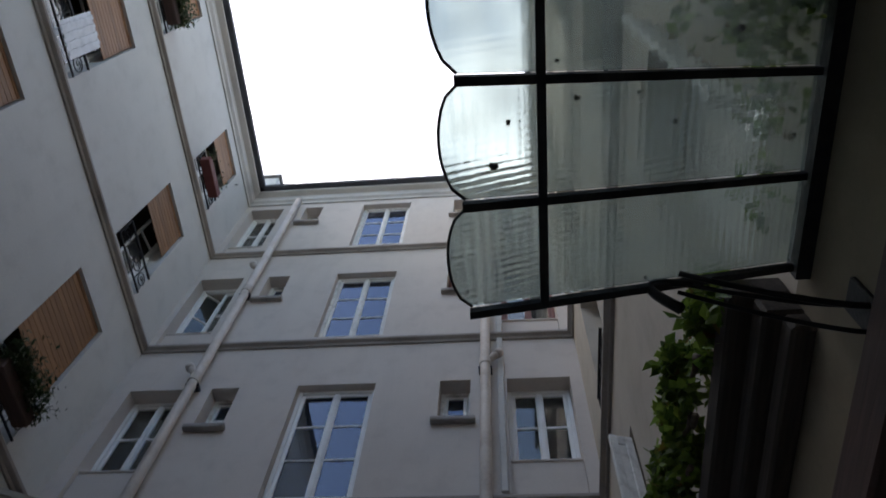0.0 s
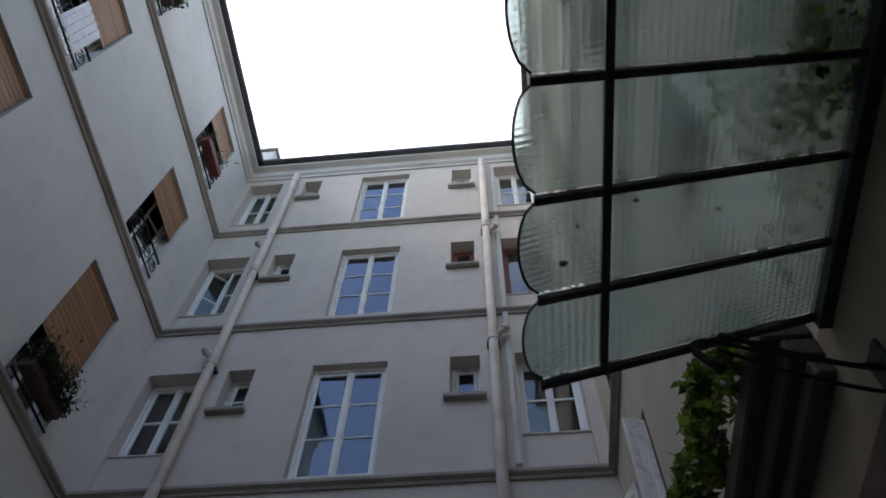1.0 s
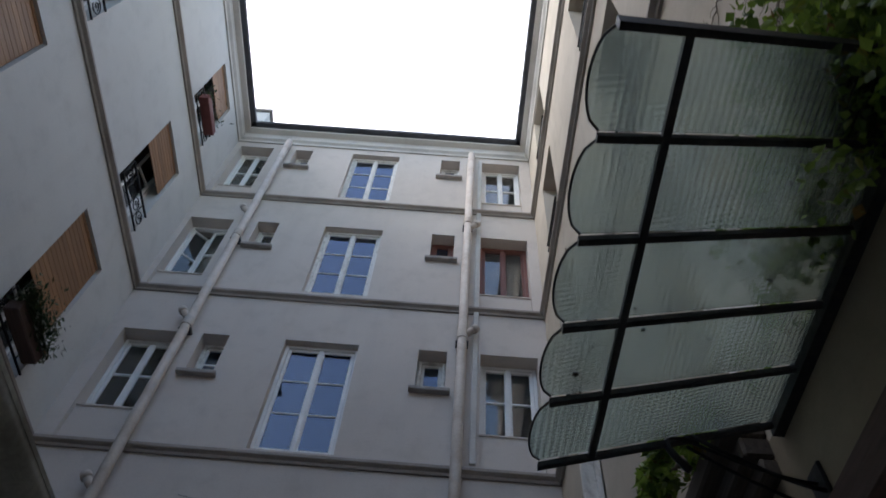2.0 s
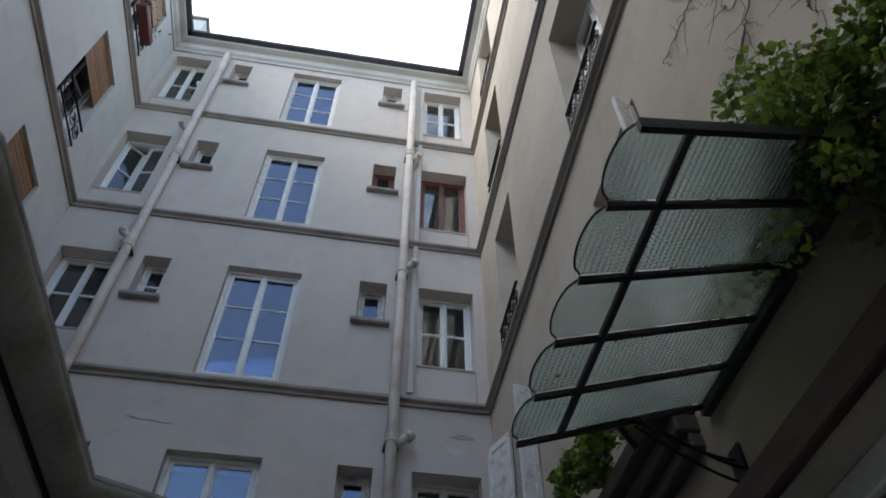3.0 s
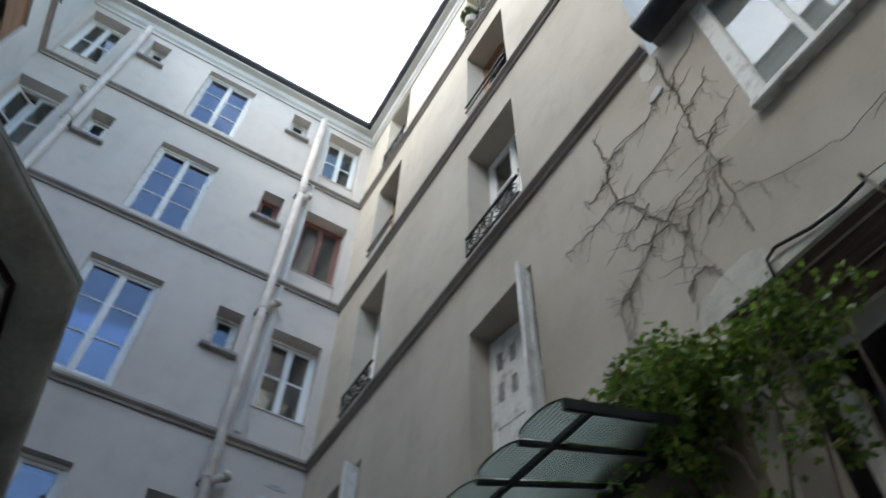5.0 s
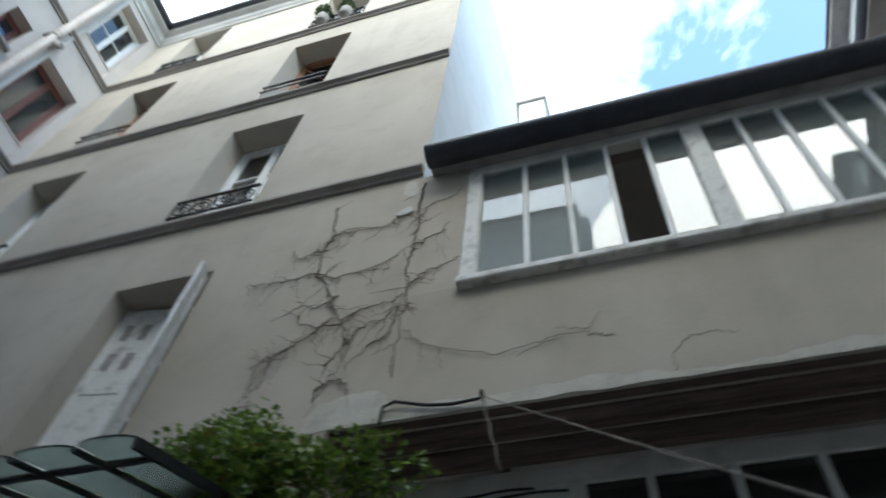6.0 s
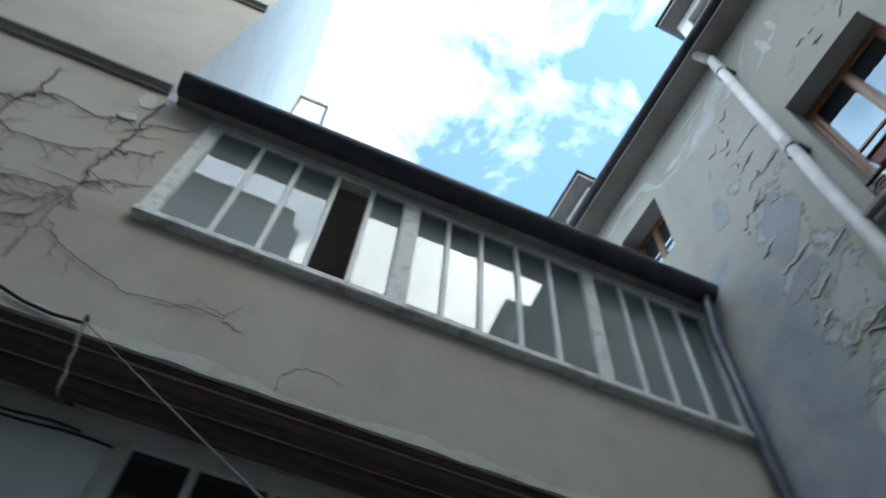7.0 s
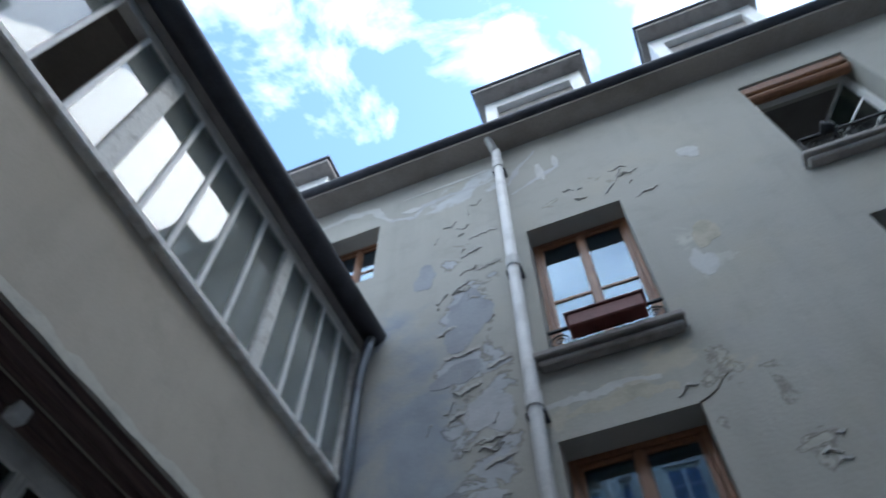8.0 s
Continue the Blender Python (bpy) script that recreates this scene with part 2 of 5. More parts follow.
def wood(name, color, dark, rough=0.6, along="X", scale=6.0):
    m = bpy.data.materials.new(name)
    m.use_nodes = True
    n, l = m.node_tree.nodes, m.node_tree.links
    b = n["Principled BSDF"]
    b.inputs["Roughness"].default_value = rough
    co, mp = n.new("ShaderNodeTexCoord"), n.new("ShaderNodeMapping")
    mp.inputs["Scale"].default_value = {"X": (0.6, 9, 9), "Y": (9, 0.6, 9), "Z": (9, 9, 0.6)}[along]
    l.new(co.outputs["Object"], mp.inputs["Vector"])
    nz = n.new("ShaderNodeTexNoise")
    nz.inputs["Scale"].default_value, nz.inputs["Detail"].default_value, nz.inputs["Distortion"].default_value = scale, 6, 0.6
    l.new(mp.outputs["Vector"], nz.inputs["Vector"])
    rp = n.new("ShaderNodeValToRGB")
    rp.color_ramp.elements[0].position, rp.color_ramp.elements[1].position = 0.3, 0.7
    rp.color_ramp.elements[0].color, rp.color_ramp.elements[1].color = (*color, 1), (*dark, 1)
    l.new(nz.outputs["Fac"], rp.inputs["Fac"])
    hsv, info, rnd = n.new("ShaderNodeHueSaturation"), n.new("ShaderNodeObjectInfo"), n.new("ShaderNodeMapRange")
    rnd.inputs["To Min"].default_value, rnd.inputs["To Max"].default_value = 0.8, 1.15
    l.new(info.outputs["Random"], rnd.inputs["Value"])
    l.new(rnd.outputs["Result"], hsv.inputs["Value"])
    l.new(rp.outputs["Color"], hsv.inputs["Color"])
    l.new(hsv.outputs["Color"], b.inputs["Base Color"])
    bp = n.new("ShaderNodeBump")
    bp.inputs["Strength"].default_value, bp.inputs["Distance"].default_value = 0.3, 0.006
    l.new(nz.outputs["Fac"], bp.inputs["Height"])
    l.new(bp.outputs["Normal"], b.inputs["Normal"])
    return m


def leaf_material(name, a, bcol):
    m = bpy.data.materials.new(name)
    m.use_nodes = True
    n, l = m.node_tree.nodes, m.node_tree.links
    b = n["Principled BSDF"]
    b.inputs["Roughness"].default_value = 0.45
    g = n.new("ShaderNodeNewGeometry")
    rp = n.new("ShaderNodeValToRGB")
    rp.color_ramp.elements[0].color, rp.color_ramp.elements[1].color = (*a, 1), (0.16, 0.09, 0.02, 1)
    e = rp.color_ramp.elements.new(0.94)
    e.color = (*bcol, 1)
    l.new(g.outputs["Random Per Island"], rp.inputs["Fac"])
    l.new(rp.outputs["Color"], b.inputs["Base Color"])
    tl, mx = n.new("ShaderNodeBsdfTranslucent"), n.new("ShaderNodeMixShader")
    l.new(rp.outputs["Color"], tl.inputs["Color"])
    mx.inputs["Fac"].default_value = 0.45
    l.new(b.outputs["BSDF"], mx.inputs[1])
    l.new(tl.outputs["BSDF"], mx.inputs[2])
    l.new(mx.outputs["Shader"], n["Material Output"].inputs["Surface"])
    return m


M_F = plaster("render_pale_grey", (0.645, 0.58, 0.525), (0.57, 0.505, 0.455), 0.18)
M_R = plaster("render_beige", (0.565, 0.505, 0.425), (0.455, 0.4, 0.328), 0.3, warm=(0.595, 0.54, 0.465))
M_DADO_SHADE = plaster("brown_canopy_shade", (0.31, 0.265, 0.2), (0.23, 0.19, 0.14), 0.4)
M_L = plaster("render_white_grey", (0.66, 0.65, 0.62), (0.60, 0.59, 0.56), 0.12)
M_B = plaster("render_peeling", (0.48, 0.465, 0.42), (0.42, 0.40, 0.355), 0.3, warm=(0.50, 0.46, 0.37), zones=(
    (0.35, 0.95, 4.4, 3.6, 0.26, 1.2, 0.16, (0.345, 0.37, 0.405), 0.0),
    (4.3, 1.8, 4.2, 2.4, 0.14, 0.9, 0.16, (0.47, 0.455, 0.44), 0.0),
    (2.5, 1.1, 5.75, 0.5, 0.08, 1.6, 0.05, (0.54, 0.50, 0.41), 0.0),
    (3.2, 0.45, 7.0, 0.9, 0.07, 2.0, 0.05, (0.55, 0.54, 0.48), 0.0),
    (1.1, 1.5, 9.6, 0.7, 0.06, 1.5, 0.05, (0.56, 0.57, 0.565), 0.0),
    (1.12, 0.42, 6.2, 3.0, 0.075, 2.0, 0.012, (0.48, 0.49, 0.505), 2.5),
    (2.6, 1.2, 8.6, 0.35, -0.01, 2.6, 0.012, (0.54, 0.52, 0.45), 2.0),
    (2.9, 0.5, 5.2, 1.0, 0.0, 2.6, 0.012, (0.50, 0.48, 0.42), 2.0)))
M_COURSE = material("moulding_grey", (0.34, 0.30, 0.27), 0.9, var=0.15, scale=1.5, second=(0.23, 0.20, 0.18))
M_CORN = material("cornice_pale", (0.58, 0.55, 0.51), 0.9, var=0.12, scale=1.5)
M_SILL = material("sill_stone", (0.36, 0.33, 0.31), 0.9, var=0.18, scale=5)
M_WHITE = material("white_paint", (0.80, 0.79, 0.77), 0.5, var=0.06, scale=4, bump=0.05)
M_WORN = material("worn_white_paint", (0.74, 0.72, 0.68), 0.6, var=0.16, scale=9, second=(0.45, 0.42, 0.38), amount=0.35)
M_BROWNF = wood("brown_window_wood", (0.30, 0.135, 0.06), (0.17, 0.07, 0.035), 0.45, "Z")
M_REDF = wood("red_brown_paint", (0.24, 0.085, 0.06), (0.15, 0.05, 0.04), 0.5, "Z")
M_BLIND = wood("blind_wood", (0.33, 0.17, 0.075), (0.22, 0.10, 0.045), 0.55, "X")
M_BEAM = wood("old_beam_wood", (0.21, 0.135, 0.12), (0.09, 0.055, 0.05), 0.75, "X")
M_BLACKW = wood("black_stained_wood", (0.07, 0.056, 0.046), (0.035, 0.027, 0.023), 0.8, "X")
M_DARKW = wood("dark_shop_wood", (0.10, 0.052, 0.04), (0.05, 0.026, 0.02), 0.6, "X")
M_IRON = material("black_iron", (0.018, 0.018, 0.02), 0.5, 0.6, var=0.2, scale=15, spec=0.5)
M_IRONP = material("canopy_iron_paint", (0.022, 0.026, 0.03), 0.55, 0.0, var=0.3, scale=10, second=(0.05, 0.045, 0.04))
M_ZINC = material("zinc", (0.065, 0.066, 0.078), 0.6, 0.2, var=0.2, scale=4, second=(0.04, 0.04, 0.048))
M_ZINCP = material("zinc_painted_old", (0.42, 0.41, 0.355), 0.65, 0.0, var=0.22, scale=4, second=(0.28, 0.265, 0.22))
M_PIPE = material("pipe_cream_paint", (0.56, 0.49, 0.43), 0.55, var=0.14, scale=4, second=(0.44, 0.36, 0.30))
M_PIPEG = material("pipe_pale_grey", (0.60, 0.585, 0.57), 0.55, var=0.12, scale=4)
M_ZINCD = material("zinc_downpipe", (0.15, 0.16, 0.185), 0.42, 0.5, var=0.2, scale=5, second=(0.09, 0.095, 0.11))
M_GLASS = glass("window_glass")
M_GLASSG = glass("gallery_glass", (0.62, 0.68, 0.68), 1.25, 0.01, 0.012, 0.15)
# blue gloss on the next two puts sky blue into their reflections
M_GLASSB = glass("old_wall_glass", (0.5, 0.55, 0.56), 1.9, 0.0, 0.01, 0.012, (0.6, 0.8, 1.0))
M_GLASSF = glass("sky_lit_glass", (0.42, 0.46, 0.5), 1.9, 0.0, 0.012, 0.012, (0.68, 0.78, 1.0))
M_GLASSS = glass("shop_glass", (0.3, 0.32, 0.32), 0.8, 0.0, 0.012, 0.012, (0.8, 0.8, 0.8))
M_RIB = ribbed_glass("ribbed_glass")
M_DARK = material("unlit_room_dark", (0.16, 0.15, 0.145), 0.95, var=0.1)
M_ROOMG = material("gallery_room_wall", (0.45, 0.42, 0.40), 0.9, var=0.12)
M_CURT = material("net_curtain", (0.62, 0.62, 0.62), 0.95, var=0.1, scale=12)
M_LEAF = leaf_material("vine_leaf", (0.045, 0.09, 0.016), (0.2, 0.3, 0.05))
M_LEAFD = leaf_material("pot_leaf", (0.03, 0.06, 0.02), (0.07, 0.09, 0.04))
M_STEM = material("vine_stem", (0.12, 0.095, 0.07), 0.95, var=0.25, scale=12)
M_TWIG = material("dry_twig", (0.21, 0.175, 0.145), 0.95, var=0.2, scale=12)
M_CABLE = material("cable_sheath", (0.03, 0.03, 0.03), 0.7, var=0.1)
M_CORD = material("hemp_cord", (0.26, 0.23, 0.19), 0.95, var=0.15, scale=30)
M_SHOPF = material("shop_frame_paint", (0.70, 0.68, 0.63), 0.6, var=0.14, scale=5)
M_PANEL = material("pale_panel", (0.78, 0.78, 0.77), 0.7, var=0.06)
M_GROUND = material("paving_stone", (0.32, 0.31, 0.29), 0.85, var=0.2, scale=2.2)
M_ROOF = material("slate_roof", (0.10, 0.105, 0.12), 0.6, var=0.2, scale=5)
M_BARE = material("bare_plaster", (0.61, 0.58, 0.51), 0.95, var=0.12, scale=6)
M_FLAKE = material("flaked_render", (0.45, 0.43, 0.40), 0.95, var=0.2, scale=8)
M_BOXRED = material("red_brown_planter", (0.16, 0.045, 0.04), 0.55, var=0.12, scale=8)
M_CLOTH = material("white_cloth", (0.82, 0.83, 0.85), 0.9, var=0.08, scale=10)

# ---- mesh helpers ----


def mesh_ob(name, verts, faces, mat, parent=None, smooth=False):
    me = bpy.data.meshes.new(name)
    me.from_pydata([tuple(v) for v in verts], [], faces)
    me.materials.append(mat)
    me.update()
    if smooth:
        me.polygons.foreach_set("use_smooth", [True] * len(me.polygons))
    ob = new(name, me)
    if parent:
        ob.parent = parent
    return ob


class Shape:
    """Collects boxes, tubes and prisms into one mesh."""

    def __init__(self):
        self.v, self.f = [], []

    def add(self, verts, faces):
        k = len(self.v)
        self.v += [tuple(p) for p in verts]
        self.f += [tuple(i + k for i in f) for f in faces]
        return self

    def box(self, x0, x1, y0, y1, z0, z1, bev=0.0, m=None):
        """A box with chamfered edges (bev)."""
        if bev <= 0:
            v = [(x, y, z) for x in (x0, x1) for y in (y0, y1) for z in (z0, z1)]
            f = [(0, 1, 3, 2), (4, 6, 7, 5), (0, 4, 5, 1), (2, 3, 7, 6), (0, 2, 6, 4), (1, 5, 7, 3)]
        else:
            bm = bmesh.new()
            bmesh.ops.create_cube(bm, size=1.0)
            for p in bm.verts:
                p.co = ((x0 + x1) / 2 + p.co.x * (x1 - x0), (y0 + y1) / 2 + p.co.y * (y1 - y0), (z0 + z1) / 2 + p.co.z * (z1 - z0))
            bmesh.ops.bevel(bm, geom=bm.edges[:], offset=bev, segments=1, affect="EDGES")
            bm.verts.index_update()
            v = [tuple(p.co) for p in bm.verts]
            f = [tuple(q.index for q in p.verts) for p in bm.faces]
            bm.free()
        if m is not None:
            v = [tuple(m @ Vector(p)) for p in v]
        return self.add(v, f)

    def tube(self, pts, r, n=8, r_end=None, closed=False):
        pts = [Vector(p) for p in pts]
        rings, last = [], None
        for i, p in enumerate(pts):
            d = (pts[min(i + 1, len(pts) - 1)] - pts[max(i - 1, 0)])
            d = d.normalized() if d.length > 1e-9 else Vector((0, 0, 1))
            a = last - d * last.dot(d) if last is not None else d.orthogonal()
            a = a.normalized() if a.length > 1e-6 else d.orthogonal().normalized()
            last = a
            b = d.cross(a)
            rr = r if r_end is None else r + (r_end - r) * i / max(1, len(pts) - 1)
            rings.append([p + (a * math.cos(t) + b * math.sin(t)) * rr for t in (2 * math.pi * k / n for k in range(n))])
        v = [p for ring in rings for p in ring]
        f = [(i * n + k, i * n + (k + 1) % n, (i + 1) * n + (k + 1) % n, (i + 1) * n + k) for i in range(len(pts) - 1) for k in range(n)]
        f += [tuple(reversed(range(n))), tuple((len(pts) - 1) * n + k for k in range(n))]
        return self.add(v, f)

    def prism(self, outline, axis, a, b):
        """A closed outline (pairs) drawn out along an axis from a to b."""
        def put(p, s):
            return {"x": (s, p[0], p[1]), "y": (p[0], s, p[1]), "z": (p[0], p[1], s)}[axis]
        n = len(outline)
        v = [put(p, a) for p in outline] + [put(p, b) for p in outline]
        f = [(i, (i + 1) % n, n + (i + 1) % n, n + i) for i in range(n)] + [tuple(reversed(range(n))), tuple(range(n, 2 * n))]
        return self.add(v, f)

    def ring(self, c, r, tube_r, axis="y", n=12, k=5):
        pts = []
        for i in range(n + 1):
            t = 2 * math.pi * i / n
            d = {"y": (math.cos(t), 0, math.sin(t)), "x": (0, math.cos(t), math.sin(t)), "z": (math.cos(t), math.sin(t), 0)}[axis]
            pts.append(Vector(c) + Vector(d) * r)
        return self.tube(pts, tube_r, k)

    def make(self, name, mat, parent=None, label="", smooth=False):
        bm = bmesh.new()
        bmv = [bm.verts.new(p) for p in self.v]
        for f in self.f:
            try:
                bm.faces.new([bmv[i] for i in f])
            except ValueError:
                pass
        bmesh.ops.recalc_face_normals(bm, faces=bm.faces[:])
        me = bpy.data.meshes.new(name)
        bm.to_mesh(me)
        bm.free()
        me.materials.append(mat)
        if smooth:
            me.polygons.foreach_set("use_smooth", [True] * len(me.polygons))
        ob = new(name, me)
        if parent:
            ob.parent = parent
        if label:
            tagged(ob, label)
        return ob


def empty(name, m, label="", category="", group="", kind=""):
    ob = new(name)
    ob.matrix_world = m
    ob.empty_display_size = 0.1
    return tagged(ob, label, category, group, kind)


W_F = Matrix.Identity(4)
W_R = pose(0, 0, 0, 0, 0, -90)
W_L = pose(-5.96, 0, 0, 0, 0, 90)
W_B = pose(0, -11.42, 0, 0, 0, 180 + 2.3)
# In a wall's own frame x runs along it, z up, its face is y = 0 and the court lies at y < 0.


def wall(name, m, u0, u1, z0, z1, holes, depth, mat, label):
    us = sorted({u0, u1, *[h[0] for h in holes], *[h[1] for h in holes]})
    zs = sorted({z0, z1, *[h[2] for h in holes], *[h[3] for h in holes]})
    us, zs = [u for u in us if u0 <= u <= u1], [z for z in zs if z0 <= z <= z1]

    def solid(i, j):
        if not (0 <= i < len(us) - 1 and 0 <= j < len(zs) - 1):
            return False
        u, z = (us[i] + us[i + 1]) / 2, (zs[j] + zs[j + 1]) / 2
        return not any(h[0] < u < h[1] and h[2] < z < h[3] for h in holes)

    v, f = [], []

    def quad(*p):
        k = len(v)
        v.extend(p)
        f.append((k, k + 1, k + 2, k + 3))

    for i in range(len(us) - 1):
        for j in range(len(zs) - 1):
            if not solid(i, j):
                continue
            a, b, c, d = us[i], us[i + 1], zs[j], zs[j + 1]
            quad((a, 0, c), (b, 0, c), (b, 0, d), (a, 0, d))
            quad((a, depth, c), (a, depth, d), (b, depth, d), (b, depth, c))
            if not solid(i - 1, j):
                quad((a, 0, c), (a, 0, d), (a, depth, d), (a, depth, c))
            if not solid(i + 1, j):
                quad((b, 0, c), (b, depth, c), (b, depth, d), (b, 0, d))
            if not solid(i, j - 1):
                quad((a, 0, c), (a, depth, c), (b, depth, c), (b, 0, c))
            if not solid(i, j + 1):
                quad((a, 0, d), (b, 0, d), (b, depth, d), (a, depth, d))
    ob = mesh_ob(name, v, f, mat)
    ob.matrix_world = m
    return tagged(ob, label, "wall", kind="structure")


WINDOWS = [0]


def window(m, u0, u1, z0, z1, rows, label, frame_mat=None, setback=0.16, leaves=2, bar=0.028, opened=(0, 0), curtain=False, sill=None, glass_mat=None):
    """A casement window in an opening: frame, hinged leaves with their bars and panes, and a sill if it has one."""
    WINDOWS[0] += 1
    frame_mat = frame_mat or M_WHITE
    w, h = u1 - u0, z1 - z0
    e = empty(f"window_{WINDOWS[0]}", m @ pose(u0, 0, z0), label, "window", kind="structure")
    s, fw, fd = setback, 0.05, 0.07
    sh = Shape()
    sh.box(0.002, fw, s, s + fd, 0, h - 0.002, 0.006).box(w - fw, w - 0.002, s, s + fd, 0, h - 0.002, 0.006)
    sh.box(fw, w - fw, s, s + fd, h - fw, h - 0.002, 0.006).box(fw, w - fw, s - 0.012, s + fd, 0.002, fw + 0.02, 0.006)
    sh.make("window_frame", frame_mat, e)
    iw, ih, z_in = w - 2 * fw, h - 2 * fw - 0.02, fw + 0.02
    lw = iw / leaves
    for k in range(leaves):
        st = 0.045
        piv = Matrix.Translation((fw if k == 0 else w - fw, s + 0.02, z_in))
        turn = opened[min(k, 1)]
        c = Shape()
        sg = 1 if k == 0 else -1
        if leaves == 1:
            sg = 1
        xa, xb = sorted((0, sg * (lw - 0.003)))
        y0, y1 = 0.0, 0.04
        c.box(xa, xa + st, y0, y1, 0.003, ih - 0.003, 0.006).box(xb - st, xb, y0, y1, 0.003, ih - 0.003, 0.006)
        c.box(xa + st, xb - st, y0, y1, 0.003, st + 0.02, 0.006).box(xa + st, xb - st, y0, y1, ih - st, ih - 0.003, 0.006)
        if leaves == 2 and k == 0:
            c.box(xb - 0.03, xb + 0.03, y0 - 0.016, y0, 0.003, ih - 0.003, 0.006)
        gh = (ih - 2 * st - 0.02) / rows
        for r in range(1, rows):
            c.box(xa + st, xb - st, y0 + 0.006, y1 - 0.004, st + 0.02 + r * gh - bar / 2, st + 0.02 + r * gh + bar / 2)
        leaf = c.make("casement", frame_mat, e)
        leaf.matrix_local = piv @ pose(0, 0, 0, 0, 0, turn if k == 0 else -turn)
        for r in range(rows):
            p = Shape().box(xa + st - 0.004, xb - st + 0.004, 0.018, 0.022, st + 0.02 + r * gh + (bar / 2 if r else 0), st + 0.02 + (r + 1) * gh - (bar / 2 if r < rows - 1 else 0))
            pane = p.make("pane", glass_mat or M_GLASS, leaf)
            pane.visible_shadow = False
    if curtain:
        pts, n = [], 40
        for i in range(n + 1):
            pts.append((fw + iw * i / n, s + 0.14 + 0.018 * math.sin(i * 1.3) + 0.008 * math.sin(i * 3.1)))
        v = [(x, y, z) for x, y in pts for z in (z_in, h - fw)]
        mesh_ob("curtain", v, [(2 * i, 2 * i + 2, 2 * i + 3, 2 * i + 1) for i in range(n)], M_CURT, e, True)
    if sill:
        pr, th, ov = sill
        Shape().box(-ov, w + ov, -pr, s + 0.02, -th, 0.0, 0.012).make("window_sill", M_SILL, e)
    return e


def guard(m, u0, u1, z0, h, label, y=-0.03, plain=False):
    """A low wrought-iron window guard with scrolls."""
    w = u1 - u0
    e = empty("window_guard", m @ pose(u0, y, z0), label, "window guard", "iron window guards")
    Shape().box(0, w, -0.015, 0.015, h - 0.025, h, 0.004).make("top_rail", M_IRON, e)
    if plain:
        Shape().box(0, w, -0.01, 0.01, h * 0.5, h * 0.5 + 0.02).make("bottom_rail", M_IRON, e)
        return e
    Shape().box(0, w, -0.012, 0.012, 0.02, 0.042, 0.003).make("bottom_rail", M_IRON, e)
    n = max(3, round(w / (h * 0.62)))
    for i in range(n):
        cx = (i + 0.5) * w / n
        r = min(w / n, h) * 0.4
        s = Shape().ring((cx, 0, h * 0.5), r, 0.008)
        pts = [(cx + r * 0.62 * (1 - t) * math.cos(9 * t), 0, h * 0.5 + r * 0.62 * (1 - t) * math.sin(9 * t)) for t in (k / 12 for k in range(12))]
        s.tube(pts, 0.007, 5)
        s.make("scroll", M_IRON, e)
        Shape().box(i * w / n, i * w / n + 0.012, -0.006, 0.006, 0.02, h - 0.02).make("bar", M_IRON, e)
    return e


def course(name, m, u0, u1, z0, z1, out, mat, label):
    """A run of moulding with a stepped, hollowed profile."""
    h = z1 - z0
    prof = [(0.0, z0), (-out * 0.35, z0), (-out * 0.45, z0 + h * 0.3), (-out * 0.8, z0 + h * 0.45), (-out, z0 + h * 0.55), (-out, z0 + h * 0.85), (-out * 0.9, z1), (0.0, z1 + 0.02)]
    ob = Shape().prism(prof, "x", u0, u1).make(name, mat)
    ob.matrix_world = m
    return tagged(ob, label, "moulding", kind="structure")

# ---- ground and walls ----
ground = mesh_ob("ground", [(-300, -300, 0), (300, -300, 0), (300, 300, 0), (-300, 300, 0)], [(0, 1, 2, 3)], M_GROUND)
tagged(ground, "grey stone paving of the court", "ground", kind="structure")

ROOF = 15.62
TOPS = {1: 6.24, 2: 9.21, 3: 12.195, 4: 15.07}
# the columns of openings of the north wall, floor by floor: tall, small, small, corner, corner
COLS = {1: ((-3.53, -2.53), (-1.73, -1.35), (-4.66, -4.30), (-0.92, -0.15), (-5.74, -4.97)),
        2: ((-3.54, -2.55), (-1.745, -1.365), (-4.66, -4.30), (-0.92, -0.15), (-5.74, -4.97)),
        3: ((-3.57, -2.60), (-1.765, -1.385), (-4.715, -4.355), (-0.95, -0.167), (-5.86, -5.13)),
        4: ((-3.56, -2.615), (-1.77, -1.40), (-4.72, -4.37), (-0.95, -0.207), (-5.84, -5.17))}
MAIN0 = {1: 4.3, 2: 7.3, 3: 10.32, 4: 13.24}
SIDE0 = {1: 4.8, 2: 7.84, 3: 10.66, 4: 13.52}
COURSES = (7.05, 10.0, 12.88)

f_holes = []
for fl in (1, 2, 3, 4):
    t = TOPS[fl]
    c = COLS[fl]
    f_holes += [(*c[0], MAIN0[fl], t), (*c[1], t - 0.78, t), (*c[2], t - 0.78, t)]
    base = {1: 4.4, 2: 7.27, 3: 10.22, 4: 13.1}[fl]
    f_holes += [(*c[3], base, t), (*c[4], base, t)]
wall("wall_north", W_F, -6.4, 0.35, 0, ROOF, f_holes, 0.4, M_F, "pale grey rendered house wall with rows of windows")

